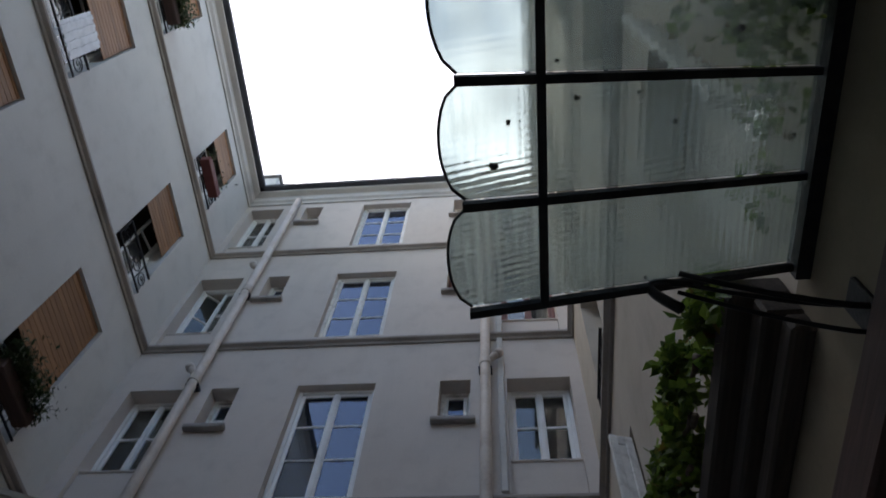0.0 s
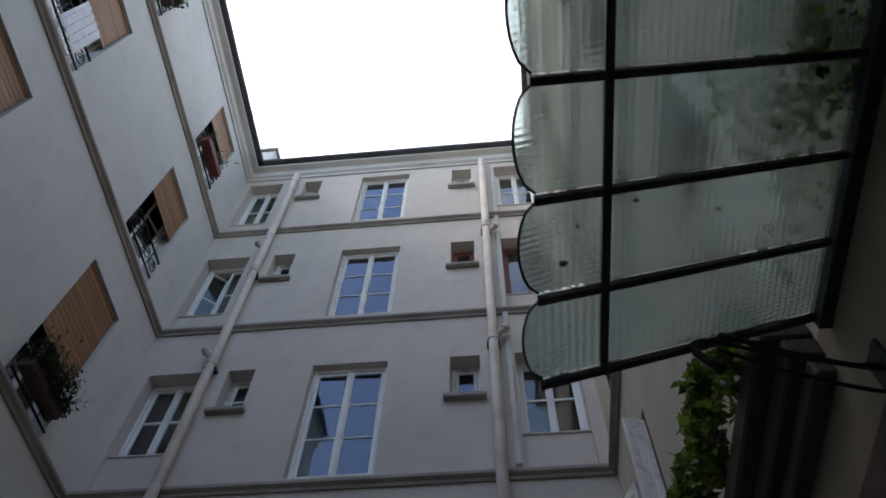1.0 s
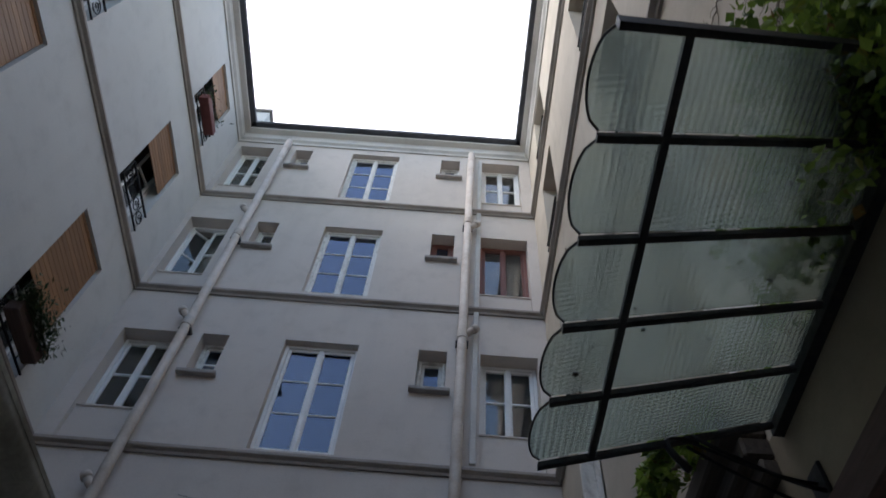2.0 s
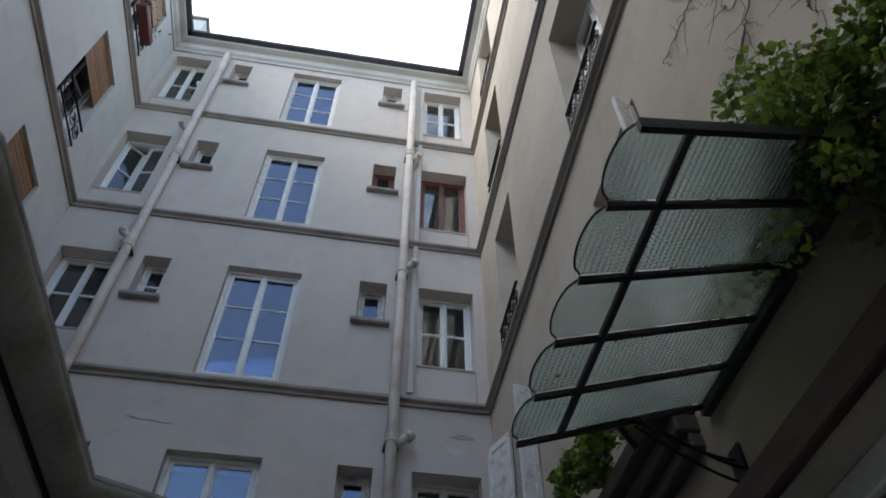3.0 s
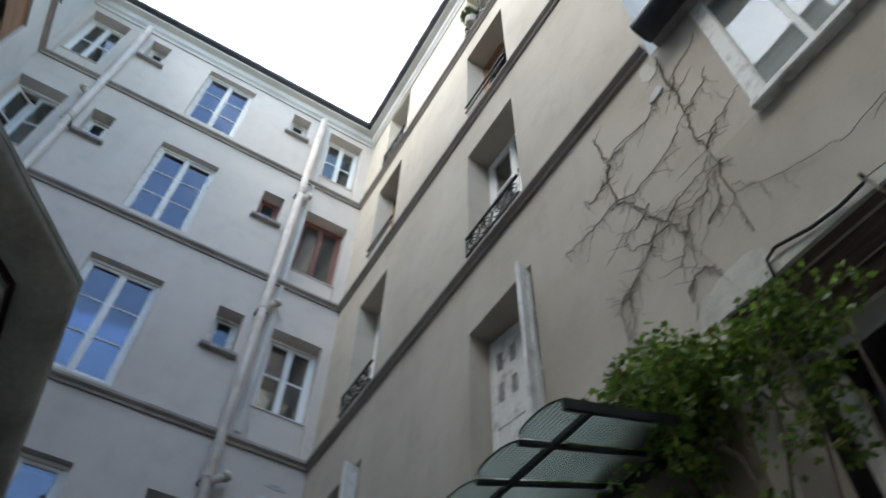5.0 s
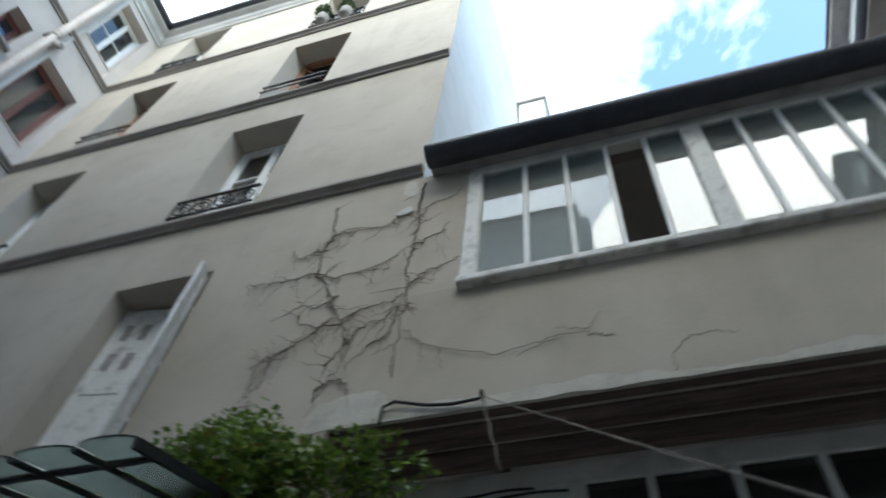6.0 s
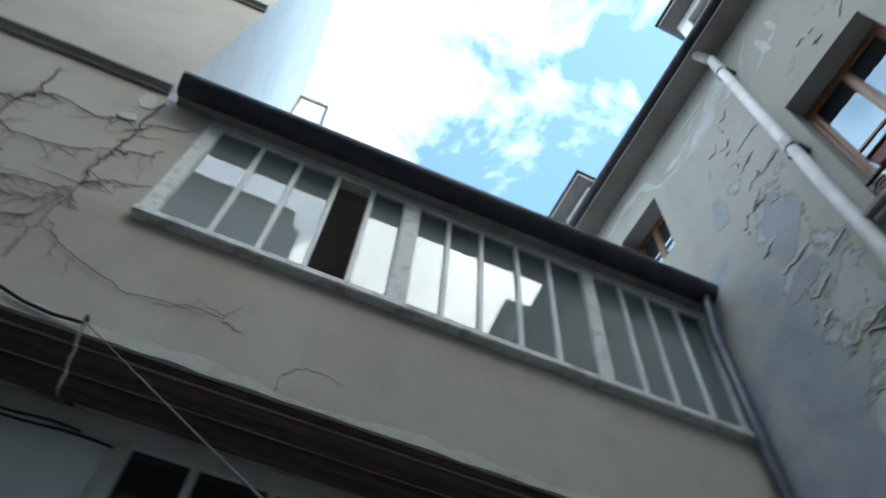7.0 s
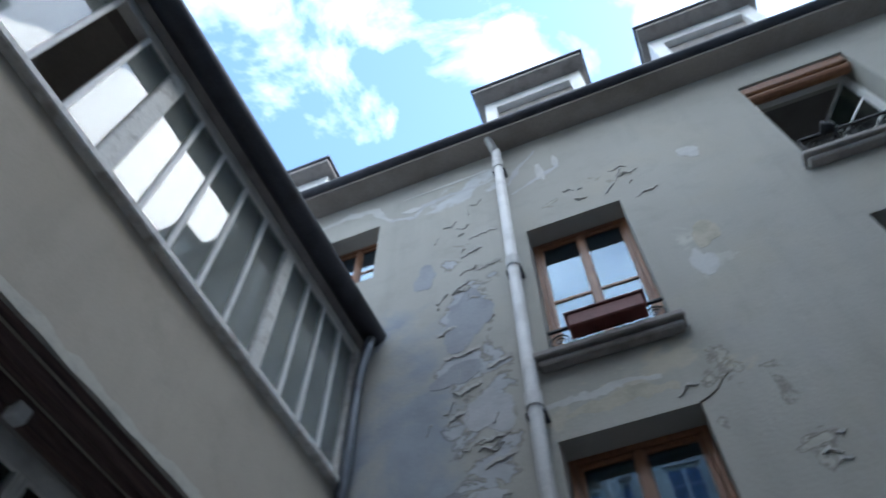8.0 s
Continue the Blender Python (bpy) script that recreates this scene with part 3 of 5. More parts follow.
# R wall: u = distance from the corner towards the viewer
RT = {1: 6.27, 2: 9.39, 3: 12.41, 4: 15.18}
GS, LINT = 5.4, 4.31
r_cols = ((0.86, 1.69), (3.76, 4.70))
r_holes = [(6.41, 12.0, GS, 20), (6.15, 11.3, -1, LINT), (3.95, 5.5, -1, 3.18)]
for fl in (1, 2, 3, 4):
    t = RT[fl]
    for a, b in r_cols:
        r_holes.append((a, b, MAIN0[fl] + 0.02, t))
wall("wall_east", W_R, 0, 11.42, 0, ROOF, r_holes, 0.4, M_R, "beige rendered house wall with deep window openings")

LT = {1: 6.3, 2: 9.38, 3: 12.2, 4: 15.0}
l_cols = ((-1.73, -0.80), (-4.75, -3.78))
l_holes = [(a, b, MAIN0[fl], LT[fl]) for fl in (1, 2, 3, 4) for a, b in l_cols]
wall("wall_west", W_L, -7.2, 0.0, 0, ROOF, l_holes, 0.4, M_L, "whitish rendered house wall with tall windows")

b_holes = [(1.72, 2.69, 6.12, 8.15), (1.66, 2.63, 3.4, 5.3), (-0.72, 0.0, 8.27, 9.4), (4.36, 5.48, 7.7, 9.66), (4.36, 5.46, 4.6, 6.71)]
wall("wall_south", W_B, -9.0, 9.5, 0, 10.3, b_holes, 0.4, M_B, "old flaking rendered wall with grey and cream patches")

# plain unseen walls added to close the court to light; dark-coloured rooms behind windows
closing = Shape().box(-8.6, -8.4, -12.5, -7.0, 0, 15.0).box(-8.4, -6.04, -7.4, -7.2, 0, ROOF)
tagged(closing.make("wall_closing", M_L), "added unseen wall closing the court to west light", "wall", kind="structure")
# added room shells stop light leaks; their dark colour stands for unlit interiors
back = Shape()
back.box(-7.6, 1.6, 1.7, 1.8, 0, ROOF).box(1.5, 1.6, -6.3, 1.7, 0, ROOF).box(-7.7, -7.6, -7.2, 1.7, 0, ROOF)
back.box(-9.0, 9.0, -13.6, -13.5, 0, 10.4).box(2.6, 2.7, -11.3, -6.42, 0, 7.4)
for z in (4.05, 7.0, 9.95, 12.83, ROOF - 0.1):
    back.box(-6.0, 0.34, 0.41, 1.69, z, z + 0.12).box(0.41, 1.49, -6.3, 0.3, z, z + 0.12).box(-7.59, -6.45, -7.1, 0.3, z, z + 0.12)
tagged(back.make("wall_inner", M_DARK), "added inner walls and floors, coloured dark as unlit rooms", "wall", kind="structure")
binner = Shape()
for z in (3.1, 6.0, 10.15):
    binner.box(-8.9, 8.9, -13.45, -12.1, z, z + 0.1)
tagged(binner.make("floor_inner", M_DARK), "added inner floors behind the old wall, coloured dark", "floor", kind="structure")

# mouldings
for n, z in enumerate(COURSES):
    course("string_course", W_F, -6.0, -0.02, z + 0.055, z + 0.165, 0.08, M_COURSE, "grey moulded string course on pale wall")
    course("string_course", W_R, 0.0, 6.41 if n != 1 else 6.42, z + 0.055, z + 0.165, 0.08, M_COURSE, "grey moulded string course on beige wall")
    course("string_course", W_L, -7.2, -0.02, z + 0.055, z + 0.165, 0.08, M_COURSE, "grey moulded string course on whitish wall")
for m, a, b in ((W_F, -6.0, -0.02), (W_R, 0.0, 6.41), (W_L, -7.2, -0.02)):
    course("cornice", m, a, b, ROOF - 0.36, ROOF - 0.16, 0.08, M_CORN, "pale moulded eaves cornice")
    course("cornice", m, a, b, ROOF - 0.155, ROOF + 0.03, 0.19, M_CORN, "pale moulded eaves cornice")

# roofs
roof = Shape()
roof.prism([(-0.28, ROOF + 0.035), (-0.3, ROOF + 0.07), (1.2, ROOF + 1.45), (6.0, ROOF + 1.5), (6.0, ROOF + 0.035)], "x", -6.04, 0.0)
tagged(roof.make("roof_north", M_ROOF), "dark zinc mansard roof", "roof", kind="structure")
rr = Shape().prism([(-0.28, ROOF + 0.035), (-0.3, ROOF + 0.07), (1.0, ROOF + 1.45), (4.1, ROOF + 1.4), (4.1, ROOF + 0.035)], "x", 0.0, 6.38).make("roof_east", M_ROOF)
rr.matrix_world = W_R
tagged(rr, "dark zinc mansard roof", "roof", kind="structure")
rl = Shape().prism([(-0.28, ROOF + 0.035), (-0.3, ROOF + 0.07), (1.2, ROOF + 0.9), (6.0, ROOF + 0.9), (6.0, ROOF + 0.035)], "x", -7.2, 0.0).make("roof_west", M_ROOF)
rl.matrix_world = W_L
tagged(rl, "dark zinc mansard roof", "roof", kind="structure")
gable = Shape().prism([(0.003, 4.4), (4.2, 4.4), (4.2, 17.05), (1.0, 17.15), (0.003, ROOF + 0.02)], "y", -6.412, -6.2)
tagged(gable.make("wall_gable", M_L), "pale rendered gable end above the gallery roof", "wall", kind="structure")
brf = Shape().prism([(-0.1, 10.31), (-0.1, 10.38), (0.5, 11.85), (1.6, 13.0), (6.0, 13.0), (6.0, 10.31)], "x", -9.0, 9.5).make("roof_south", M_ROOF)
brf.matrix_world = W_B
tagged(brf, "dark slate mansard roof with white dormers", "roof", kind="structure")

# ---- windows of the north wall ----
for fl in (1, 2, 3, 4):
    t = TOPS[fl]
    fm = M_WORN if fl >= 3 else M_WHITE
    window(W_F, *COLS[fl][0], MAIN0[fl], t, 3, "tall white double casement window reflecting blue sky", fm, 0.1, bar=0.018, glass_mat=M_GLASSF)
    for a, b in COLS[fl][1:3]:
        red = fl == 3 and a > -2
        window(W_F, a, b, t - 0.78, t, 1 if a > -2 else 2, "small single window with stone sill in pale wall", M_REDF if red else M_WORN, 0.2, leaves=1, sill=None, glass_mat=M_GLASSF)
        sl = Shape().box(a - 0.07, b + 0.07, -0.09, -0.002, t - 0.84, t - 0.775, 0.01).make("window_sill", M_SILL)
        tagged(sl, "projecting grey stone window sill", "sill", "small window sills", "structure")
    brown = fl == 3
    base = {1: 4.4, 2: 7.27, 3: 10.22, 4: 13.1}[fl]
    for a, b in COLS[fl][3:]:
        ap = Shape().box(a + 0.002, b - 0.002, 0.07, 0.3, base + 0.002, SIDE0[fl] - 0.03).box(a + 0.002, b - 0.002, 0.05, 0.3, SIDE0[fl] - 0.03, SIDE0[fl] - 0.002, 0.006).make("window_apron", M_F)
        tagged(ap, "recessed pale rendered panel below window", "panel", kind="structure")
    window(W_F, *COLS[fl][3], SIDE0[fl], t, 1 if brown else 2, "brown wooden casement window in recess" if brown else "white double casement window in recess", M_REDF if brown else M_WHITE, 0.2, curtain=brown)
    window(W_F, *COLS[fl][4], SIDE0[fl], t, 2, "white double casement window near the corner", M_WHITE, 0.2, opened=(40, 8) if fl == 3 else (0, 0))

# ---- windows of the east wall ----
for fl in (2, 3, 4):
    t = RT[fl]
    for k, (a, b) in enumerate(r_cols):
        brn = fl == 3
        window(W_R, a, b, MAIN0[fl] + 0.02, t, 3, "brown casement window deep in its opening" if brn else "white casement window deep in its opening", M_BROWNF if brn else M_WHITE, 0.3, opened=(50, 20) if brn else (0, 0))
        guard(W_R, a + 0.005, b - 0.005, MAIN0[fl] + 0.03, 0.34, "black wrought-iron window guard", plain=fl == 3)

# ---- windows of the west wall ----


def blind(m, u0, u1, z0, z1, label):
    """A hanging blind of wooden slats, each a part."""
    e = empty("wooden_blind", m @ pose(u0, 0.05, z0), label, "blind", "wooden window blinds")
    w, n = u1 - u0, max(3, round((z1 - z0) / 0.085))
    h = (z1 - z0) / n
    for i in range(n):
        Shape().box(0.01, w - 0.01, 0.0, 0.014, i * h + 0.003, (i + 1) * h - 0.001, 0.003).make("slat", M_BLIND, e)
    Shape().box(0.01, w - 0.01, -0.01, 0.03, (z1 - z0) - 0.004, (z1 - z0) + 0.05, 0.008).make("head_rail", M_BLIND, e)
    return e


for fl in (1, 2, 3, 4):
    for k, (a, b) in enumerate(l_cols):
        window(W_L, a, b, MAIN0[fl], LT[fl], 3, "tall white casement window behind a wooden blind", M_WHITE, 0.22, opened=(55, 10) if fl == 3 and k == 0 else (0, 0))
        drop = {(2, 0): 1.25, (3, 0): 0.75, (4, 0): 0.6}.get((fl, k), 0.85)
        blind(W_L, a + 0.005, b - 0.005, LT[fl] - 0.02 - drop, LT[fl] - 0.055, "brown wooden slat blind drawn partly down")
        guard(W_L, a + 0.005, b - 0.005, MAIN0[fl] + 0.02, 0.42, "black iron window guard with scrolls")

# ---- windows of the south wall ----
def b_window(u0, u1, z0, z1, label, rows=2, opened=(0, 0)):
    window(W_B, u0, u1, z0, z1, rows, label, M_BROWNF, 0.2, opened=opened, glass_mat=M_GLASSB)


b_window(1.72, 2.69, 6.12, 8.15, "varnished brown double casement reflecting sky")
b_window(1.66, 2.63, 3.4, 5.3, "varnished brown double casement in deep opening")
b_window(-0.72, 0.0, 8.27, 9.4, "small brown framed window under the eaves")
window(W_B, 4.36, 5.48, 7.7, 9.66, 2, "white casement standing open under a brown lintel box", M_WHITE, 0.26, opened=(80, 62))
rb = Shape().box(4.37, 5.47, 0.02, 0.12, 9.48, 9.65, 0.02).tube([(4.39, 0.1, 9.43), (5.45, 0.1, 9.43)], 0.06, 10).make("lintel_box", M_BROWNF)
rb.matrix_world = W_B
tagged(rb, "brown wooden blind box under window lintel", "blind box")
lamp = empty("clip_lamp", W_B @ pose(4.68, -0.02, 7.95), "small dark clip lamp on window guard", "lamp")
Shape().tube([(0, 0, 0.0), (0.02, 0, 0.06), (0.03, -0.02, 0.1)], 0.02, 8).make("stem", M_IRON, lamp, smooth=True)
Shape().tube([(0.03, -0.02, 0.1), (-0.02, -0.03, 0.13), (-0.08, -0.04, 0.15)], 0.04, 10, 0.075).make("shade", M_IRON, lamp, smooth=True)
st = Shape().tube([(4.82, 0.02, 8.06), (5.24, 0.1, 8.68)], 0.011, 6).make("window_stay", M_WHITE, smooth=True)
st.matrix_world = W_B
tagged(st, "thin white rod holding the casement open", "window stay")
b_window(4.36, 5.46, 4.6, 6.71, "brown framed window in old wall")
for u0, u1, z in ((1.6, 2.77, 6.12), (4.26, 5.6, 7.7)):
    sl = Shape().box(u0, u1, -0.14, 0.2, z - 0.07, z - 0.004, 0.012).box(u0 + 0.03, u1 - 0.03, -0.1, 0.0, z - 0.13, z - 0.07, 0.014).make("window_sill", M_SILL)
    sl.matrix_world = W_B
    tagged(sl, "moulded stone window sill on old wall", "sill", kind="structure")
guard(W_B, 1.73, 2.68, 6.13, 0.3, "black wrought-iron window guard with scrolls")
guard(W_B, 4.37, 5.47, 7.71, 0.36, "black wrought-iron window guard with scrolls")

# ---- gallery over the wide opening ----
gal = empty("gallery", W_R @ pose(6.41, 0, GS), "long glazed gallery with pale wooden mullions", "gallery", kind="structure")
GL = 11.42 - 6.41
Shape().box(0.42, GL - 0.02, -0.07, 0.1, -0.04, 0.03, 0.01).make("sill", M_WORN, gal)
Shape().box(0.36, GL - 0.02, 0.0, 0.1, 1.5, 1.62, 0.008).make("head", M_SHOPF, gal)
Shape().box(0.002, 0.42, 0.0, 0.2, 0.0, 1.66).make("end_pier", M_R, gal)
posts = ((0.42, 0.54), (2.09, 2.24), (3.71, 3.83), (4.9, 4.99))
for a, b in posts:
    Shape().box(a, b, -0.02, 0.08, 0.03, 1.5, 0.012).make("post", M_WORN, gal)
mull = (0.88, 1.2, 1.52, 1.82, 2.5, 2.79, 3.11, 3.41, 4.1, 4.36, 4.65)
for a in mull:
    Shape().box(a - 0.02, a + 0.02, 0.0, 0.05, 0.03, 1.5, 0.006).make("mullion", M_WHITE, gal)
edges = sorted([x for p in posts for x in p] + [x for a in mull for x in (a - 0.02, a + 0.02)])[1:-1]
for a, b in zip(edges[0::2], edges[1::2]):
    if abs((a + b) / 2 - 1.67) < 0.1:
        continue
    p = Shape().box(a - 0.004, b + 0.004, 0.022, 0.027, 0.026, 1.504).make("pane", M_GLASSG, gal)
    p.visible_shadow = False
# eaves board, half-round gutter, roof
eav = Shape().box(0.1, GL, -0.15, 0.25, 1.62, 1.655).make("eaves_board", M_SILL, gal)
gp = [(-0.18 + 0.11 * math.cos(t), 1.66 + 0.11 * math.sin(t)) for t in (math.pi + math.pi * k / 10 for k in range(11))]
prof = gp + [(-0.18 + 0.1 * math.cos(t), 1.66 + 0.1 * math.sin(t)) for t in (2 * math.pi - math.pi * k / 10 for k in range(11))]
Shape().prism(prof, "x", 0.1, GL - 0.05).make("gutter", M_ZINC, gal, "dark zinc gutter", True)
Shape().prism([(-0.22, 1.68), (-0.22, 1.71), (3.5, 2.5), (3.5, 2.44)], "x", 0.1, GL).make("roof", M_ROOF, gal)
gin = Shape().box(0.36, GL - 0.02, 0.1, 2.55, -0.12, -0.05).box(0.36, GL - 0.02, 1.9, 1.95, -0.05, 1.66).box(0.36, GL, 0.26, 1.9, 1.66, 1.7)
gi = gin.make("inner_room", M_ROOMG, gal)
dp = Shape().tube([(GL - 0.14, -0.18, 1.56), (GL - 0.14, -0.16, 1.42), (GL - 0.12, -0.1, 1.1), (GL - 0.09, -0.08, 0.6), (GL - 0.09, -0.08, -5.2)], 0.045, 10).make("downpipe", M_ZINCD, smooth=True)
dp.matrix_world = W_R @ pose(6.41, 0, GS)
tagged(dp, "dark zinc downpipe in the corner", "downpipe")

# ---- wide opening: timber lintel beams and shop front ----
lint = empty("timber_lintel", W_R @ pose(6.15, 0, LINT), "dark old timber lintel of several beams", "lintel", kind="structure")
for i, (y, h, zz) in enumerate(((0.02, 0.085, -0.015), (0.115, 0.085, -0.05), (0.21, 0.085, -0.02), (0.305, 0.085, -0.06), (0.4, 0.1, -0.035))):
    r = h / 2
    nose = [(y + r - r * math.cos(math.pi * q / 8), zz + r - r * math.sin(math.pi * q / 8)) for q in range(9)]
    Shape().prism(nose + [(y + h, zz + 0.2), (y, zz + 0.2)], "x", -0.1, 5.2).make("beam", M_BEAM, lint)
shop = empty("shop_front", W_R @ pose(0, 0.52, 0), "pale painted wooden shop front under timber lintel", "shop front", kind="structure")
Shape().box(6.05, 11.35, 0, 0.1, 4.17, 4.30, 0.01).make("head", M_SHOPF, shop)
Shape().box(6.05, 11.35, -0.012, 0.0, 4.15, 4.18, 0.005).make("head_bead", M_SHOPF, shop)
bars = ((6.2, 0.1), (6.7, 0.05), (7.36, 0.11), (7.78, 0.045), (8.2, 0.045), (8.61, 0.045), (9.02, 0.045), (9.44, 0.09), (9.86, 0.045), (10.28, 0.045), (10.7, 0.045), (11.2, 0.1))
for a, w in bars:
    Shape().box(a, a + w, -0.02, 0.08, 0, 4.17, 0.008).make("mullion", M_SHOPF, shop)
    if w > 0.08:
        Shape().box(a + w * 0.35, a + w * 0.65, -0.032, -0.02, 0, 4.15, 0.005).make("bead", M_SHOPF, shop)
for (a, w), (b, _) in zip(bars, bars[1:]):
    Shape().box(a + w - 0.004, b + 0.004, 0.03, 0.036, 0.6, 4.17).make("pane", M_GLASSS, shop)
Shape().box(6.75, 7.36, 0.005, 0.028, 0.9, 4.168, 0.006).make("panel", M_PANEL, shop, "pale panel fixed behind the glazing bar")
Shape().box(6.05, 11.35, 0.0, 0.06, 0, 0.6, 0.01).make("stall_riser", M_SHOPF, shop)

# ---- glass canopy ----
can = empty("glass_canopy", Matrix.Translation((0, 0, 0)), "iron framed canopy of ribbed glass with scalloped edge", "canopy")
RIBS = (-5.985, -5.695, -5.39, -5.085, -4.785, -4.49)


def can_z(x):
    return 3.4 + 0.435 * (x + 1.01)


def can_y(x, y):
    """The ribs run slightly aslant to the wall."""
    return y + 0.14 * (x + 1.01)


for y in RIBS:
    Shape().add(*[[(x, can_y(x, yy), can_z(x) + dz) for x in (-1.015, -0.01) for yy in (y - 0.0105, y + 0.0105) for dz in ((-0.045 if y == RIBS[0] else -0.016), 0.006)], [(0, 1, 3, 2), (4, 6, 7, 5), (0, 4, 5, 1), (2, 3, 7, 6), (0, 2, 6, 4), (1, 5, 7, 3)]]).make("rib", M_IRONP, can)
Shape().box(-0.832, -0.81, can_y(-0.82, RIBS[0]), can_y(-0.82, RIBS[-1]), can_z(-0.82) - 0.02, can_z(-0.82) + 0.005).make("cross_bar", M_IRONP, can)
Shape().box(-0.05, -0.004, can_y(0, RIBS[0]) - 0.02, can_y(0, RIBS[-1]) + 0.02, can_z(0) - 0.06, can_z(0) + 0.02).make("wall_plate", M_IRONP, can)
for a, b in zip(RIBS, RIBS[1:]):
    n = 10
    front = []
    for i in range(n + 1):
        t = i / n
        y = a + 0.012 + (b - a - 0.024) * t
        front.append((-1.01 - 0.05 * (1 - (2 * t - 1) ** 2) ** 0.6, y))
    for nm, pts in (("front_pane", front + [(-0.83, b - 0.012), (-0.83, a + 0.012)]), ("back_pane", [(-0.81, a + 0.012), (-0.81, b - 0.012), (-0.02, b - 0.012), (-0.02, a + 0.012)])):
        k = len(pts)
        v = [(x, can_y(x, y), can_z(x) + dz) for dz in (0.012, 0.018) for x, y in pts]
        f = [tuple(range(k)), tuple(reversed(range(k, 2 * k)))] + [(i, (i + 1) % k, k + (i + 1) % k, k + i) for i in range(k)]
        Shape().add(v, f).make("pane", M_RIB, can)
    ed = Shape().tube([(x, can_y(x, y), can_z(x) + 0.012) for x, y in front], 0.004, 5).make("edge_strip", M_IRONP, can)
br = empty("canopy_bracket", Matrix.Translation((0, -4.42, 3.42)), "black iron scrolled wall bracket under canopy", "bracket", "canopy brackets")
for k, dz in enumerate((0.0, 0.055, -0.03)):
    pts = [(-0.015 - 0.42 * t, 0.03 * (k - 1), dz * (1 - t) + 0.21 * t ** 1.4) for t in (i / 10 for i in range(11))]
    Shape().tube(pts, 0.009 if k == 0 else 0.007, 6).make("rod", M_IRON, br, smooth=True)
sc = [(-0.4 - 0.12 * math.sin(2.6 * t), 0, 0.2 + 0.03 * math.sin(3.1 * t) - 0.13 * t ** 2.2) for t in (i / 14 for i in range(15))]
Shape().tube(sc, 0.011, 6, 0.016).make("scroll", M_IRON, br, smooth=True)
Shape().box(-0.02, 0.0, -0.05, 0.05, -0.1, 0.12, 0.004).make("plate", M_IRON, br)

# ---- doorway under the canopy ----
# brownish sheet on the lower wall; shade under the canopy is in its colour
dado = Shape().box(2.0, 3.945, -0.006, -0.0005, 0, 3.86).box(3.945, 5.505, -0.006, -0.0005, 3.375, 3.86).box(5.505, 6.04, -0.006, -0.0005, 0, 3.86).make("shaded_dado", M_DADO_SHADE)
dado.matrix_world = W_R
tagged(dado, "brown lower wall sheet with canopy shade in its colour", "wall paint", kind="structure")
door = empty("door_1", W_R @ pose(3.95, 0.0, 0), "dark glazed wooden door with red-brown lintel", "door", kind="structure")
Shape().box(-0.6, 1.75, -0.05, 0.1, 3.2, 3.37, 0.012).make("door_lintel", M_DARKW, door)
Shape().box(0, 0.1, 0.15, 0.25, 0, 3.18, 0.01).box(1.45, 1.55, 0.15, 0.25, 0, 3.18, 0.01).box(0.1, 1.45, 0.15, 0.25, 3.05, 3.18, 0.01).make("door_frame", M_SHOPF, door)
Shape().box(0.1, 1.45, 0.17, 0.22, 0.02, 0.9, 0.01).box(0.1, 0.2, 0.17, 0.22, 0.9, 3.05, 0.01).box(1.35, 1.45, 0.17, 0.22, 0.9, 3.05, 0.01).box(0.74, 0.82, 0.17, 0.22, 0.9, 3.05, 0.01).make("door_leaf", M_DARKW, door)
Shape().box(0.2, 1.35, 0.19, 0.196, 0.9, 3.05).make("pane", M_GLASS, door)

# ---- dark shop cornice beyond the canopy ----
corn = empty("shop_cornice", W_R @ pose(2.2, 0, 3.48), "dark weathered wooden cornice along the wall", "cornice", kind="structure")
for i, (o, z0, z1) in enumerate(((0.08, 0.2, 0.29), (0.13, 0.295, 0.4), (0.2, 0.405, 0.52))):
    Shape().box(0, 2.02, -o, -0.002, z0, z1, 0.012).make("board", M_BLACKW, corn)

# ---- low lean-to at the west side ----
lean = empty("lean_to", Matrix.Identity(4), "low outbuilding with zinc gutter and pale windows", "outbuilding")
GUT = [(-4.4, -8.0), (-2.69, -5.74), (-2.665, -4.2), (-2.15, -3.96), (-2.15, -3.6), (-5.9, -3.4)]
ZG = 3.25


def inset(d):
    out = []
    for i, p in enumerate(GUT):
        a = Vector(GUT[max(i - 1, 0)])
        c = Vector(GUT[min(i + 1, len(GUT) - 1)])
        q = Vector(p)
        d1 = (q - a).normalized() if i else (c - q).normalized()
        d2 = (c - q).normalized() if i < len(GUT) - 1 else d1
        n1, n2 = Vector((-d1.y, d1.x)), Vector((-d2.y, d2.x))
        n = (n1 + n2).normalized()
        out.append(tuple(q + n * d / max(0.4, n.dot(n1))))
    return out


def swept(profile):
    """Profile (inset, height) swept along the gutter line."""
    lines = [inset(d) for d, _ in profile]
    k = len(profile)
    v = [(lines[j][i][0], lines[j][i][1], ZG + profile[j][1]) for i in range(len(GUT)) for j in range(k)]
    f = [(i * k + j, i * k + (j + 1) % k, (i + 1) * k + (j + 1) % k, (i + 1) * k + j) for i in range(len(GUT) - 1) for j in range(k)]
    f += [tuple(range(k)), tuple((len(GUT) - 1) * k + j for j in reversed(range(k)))]
    return Shape().add(v, f)


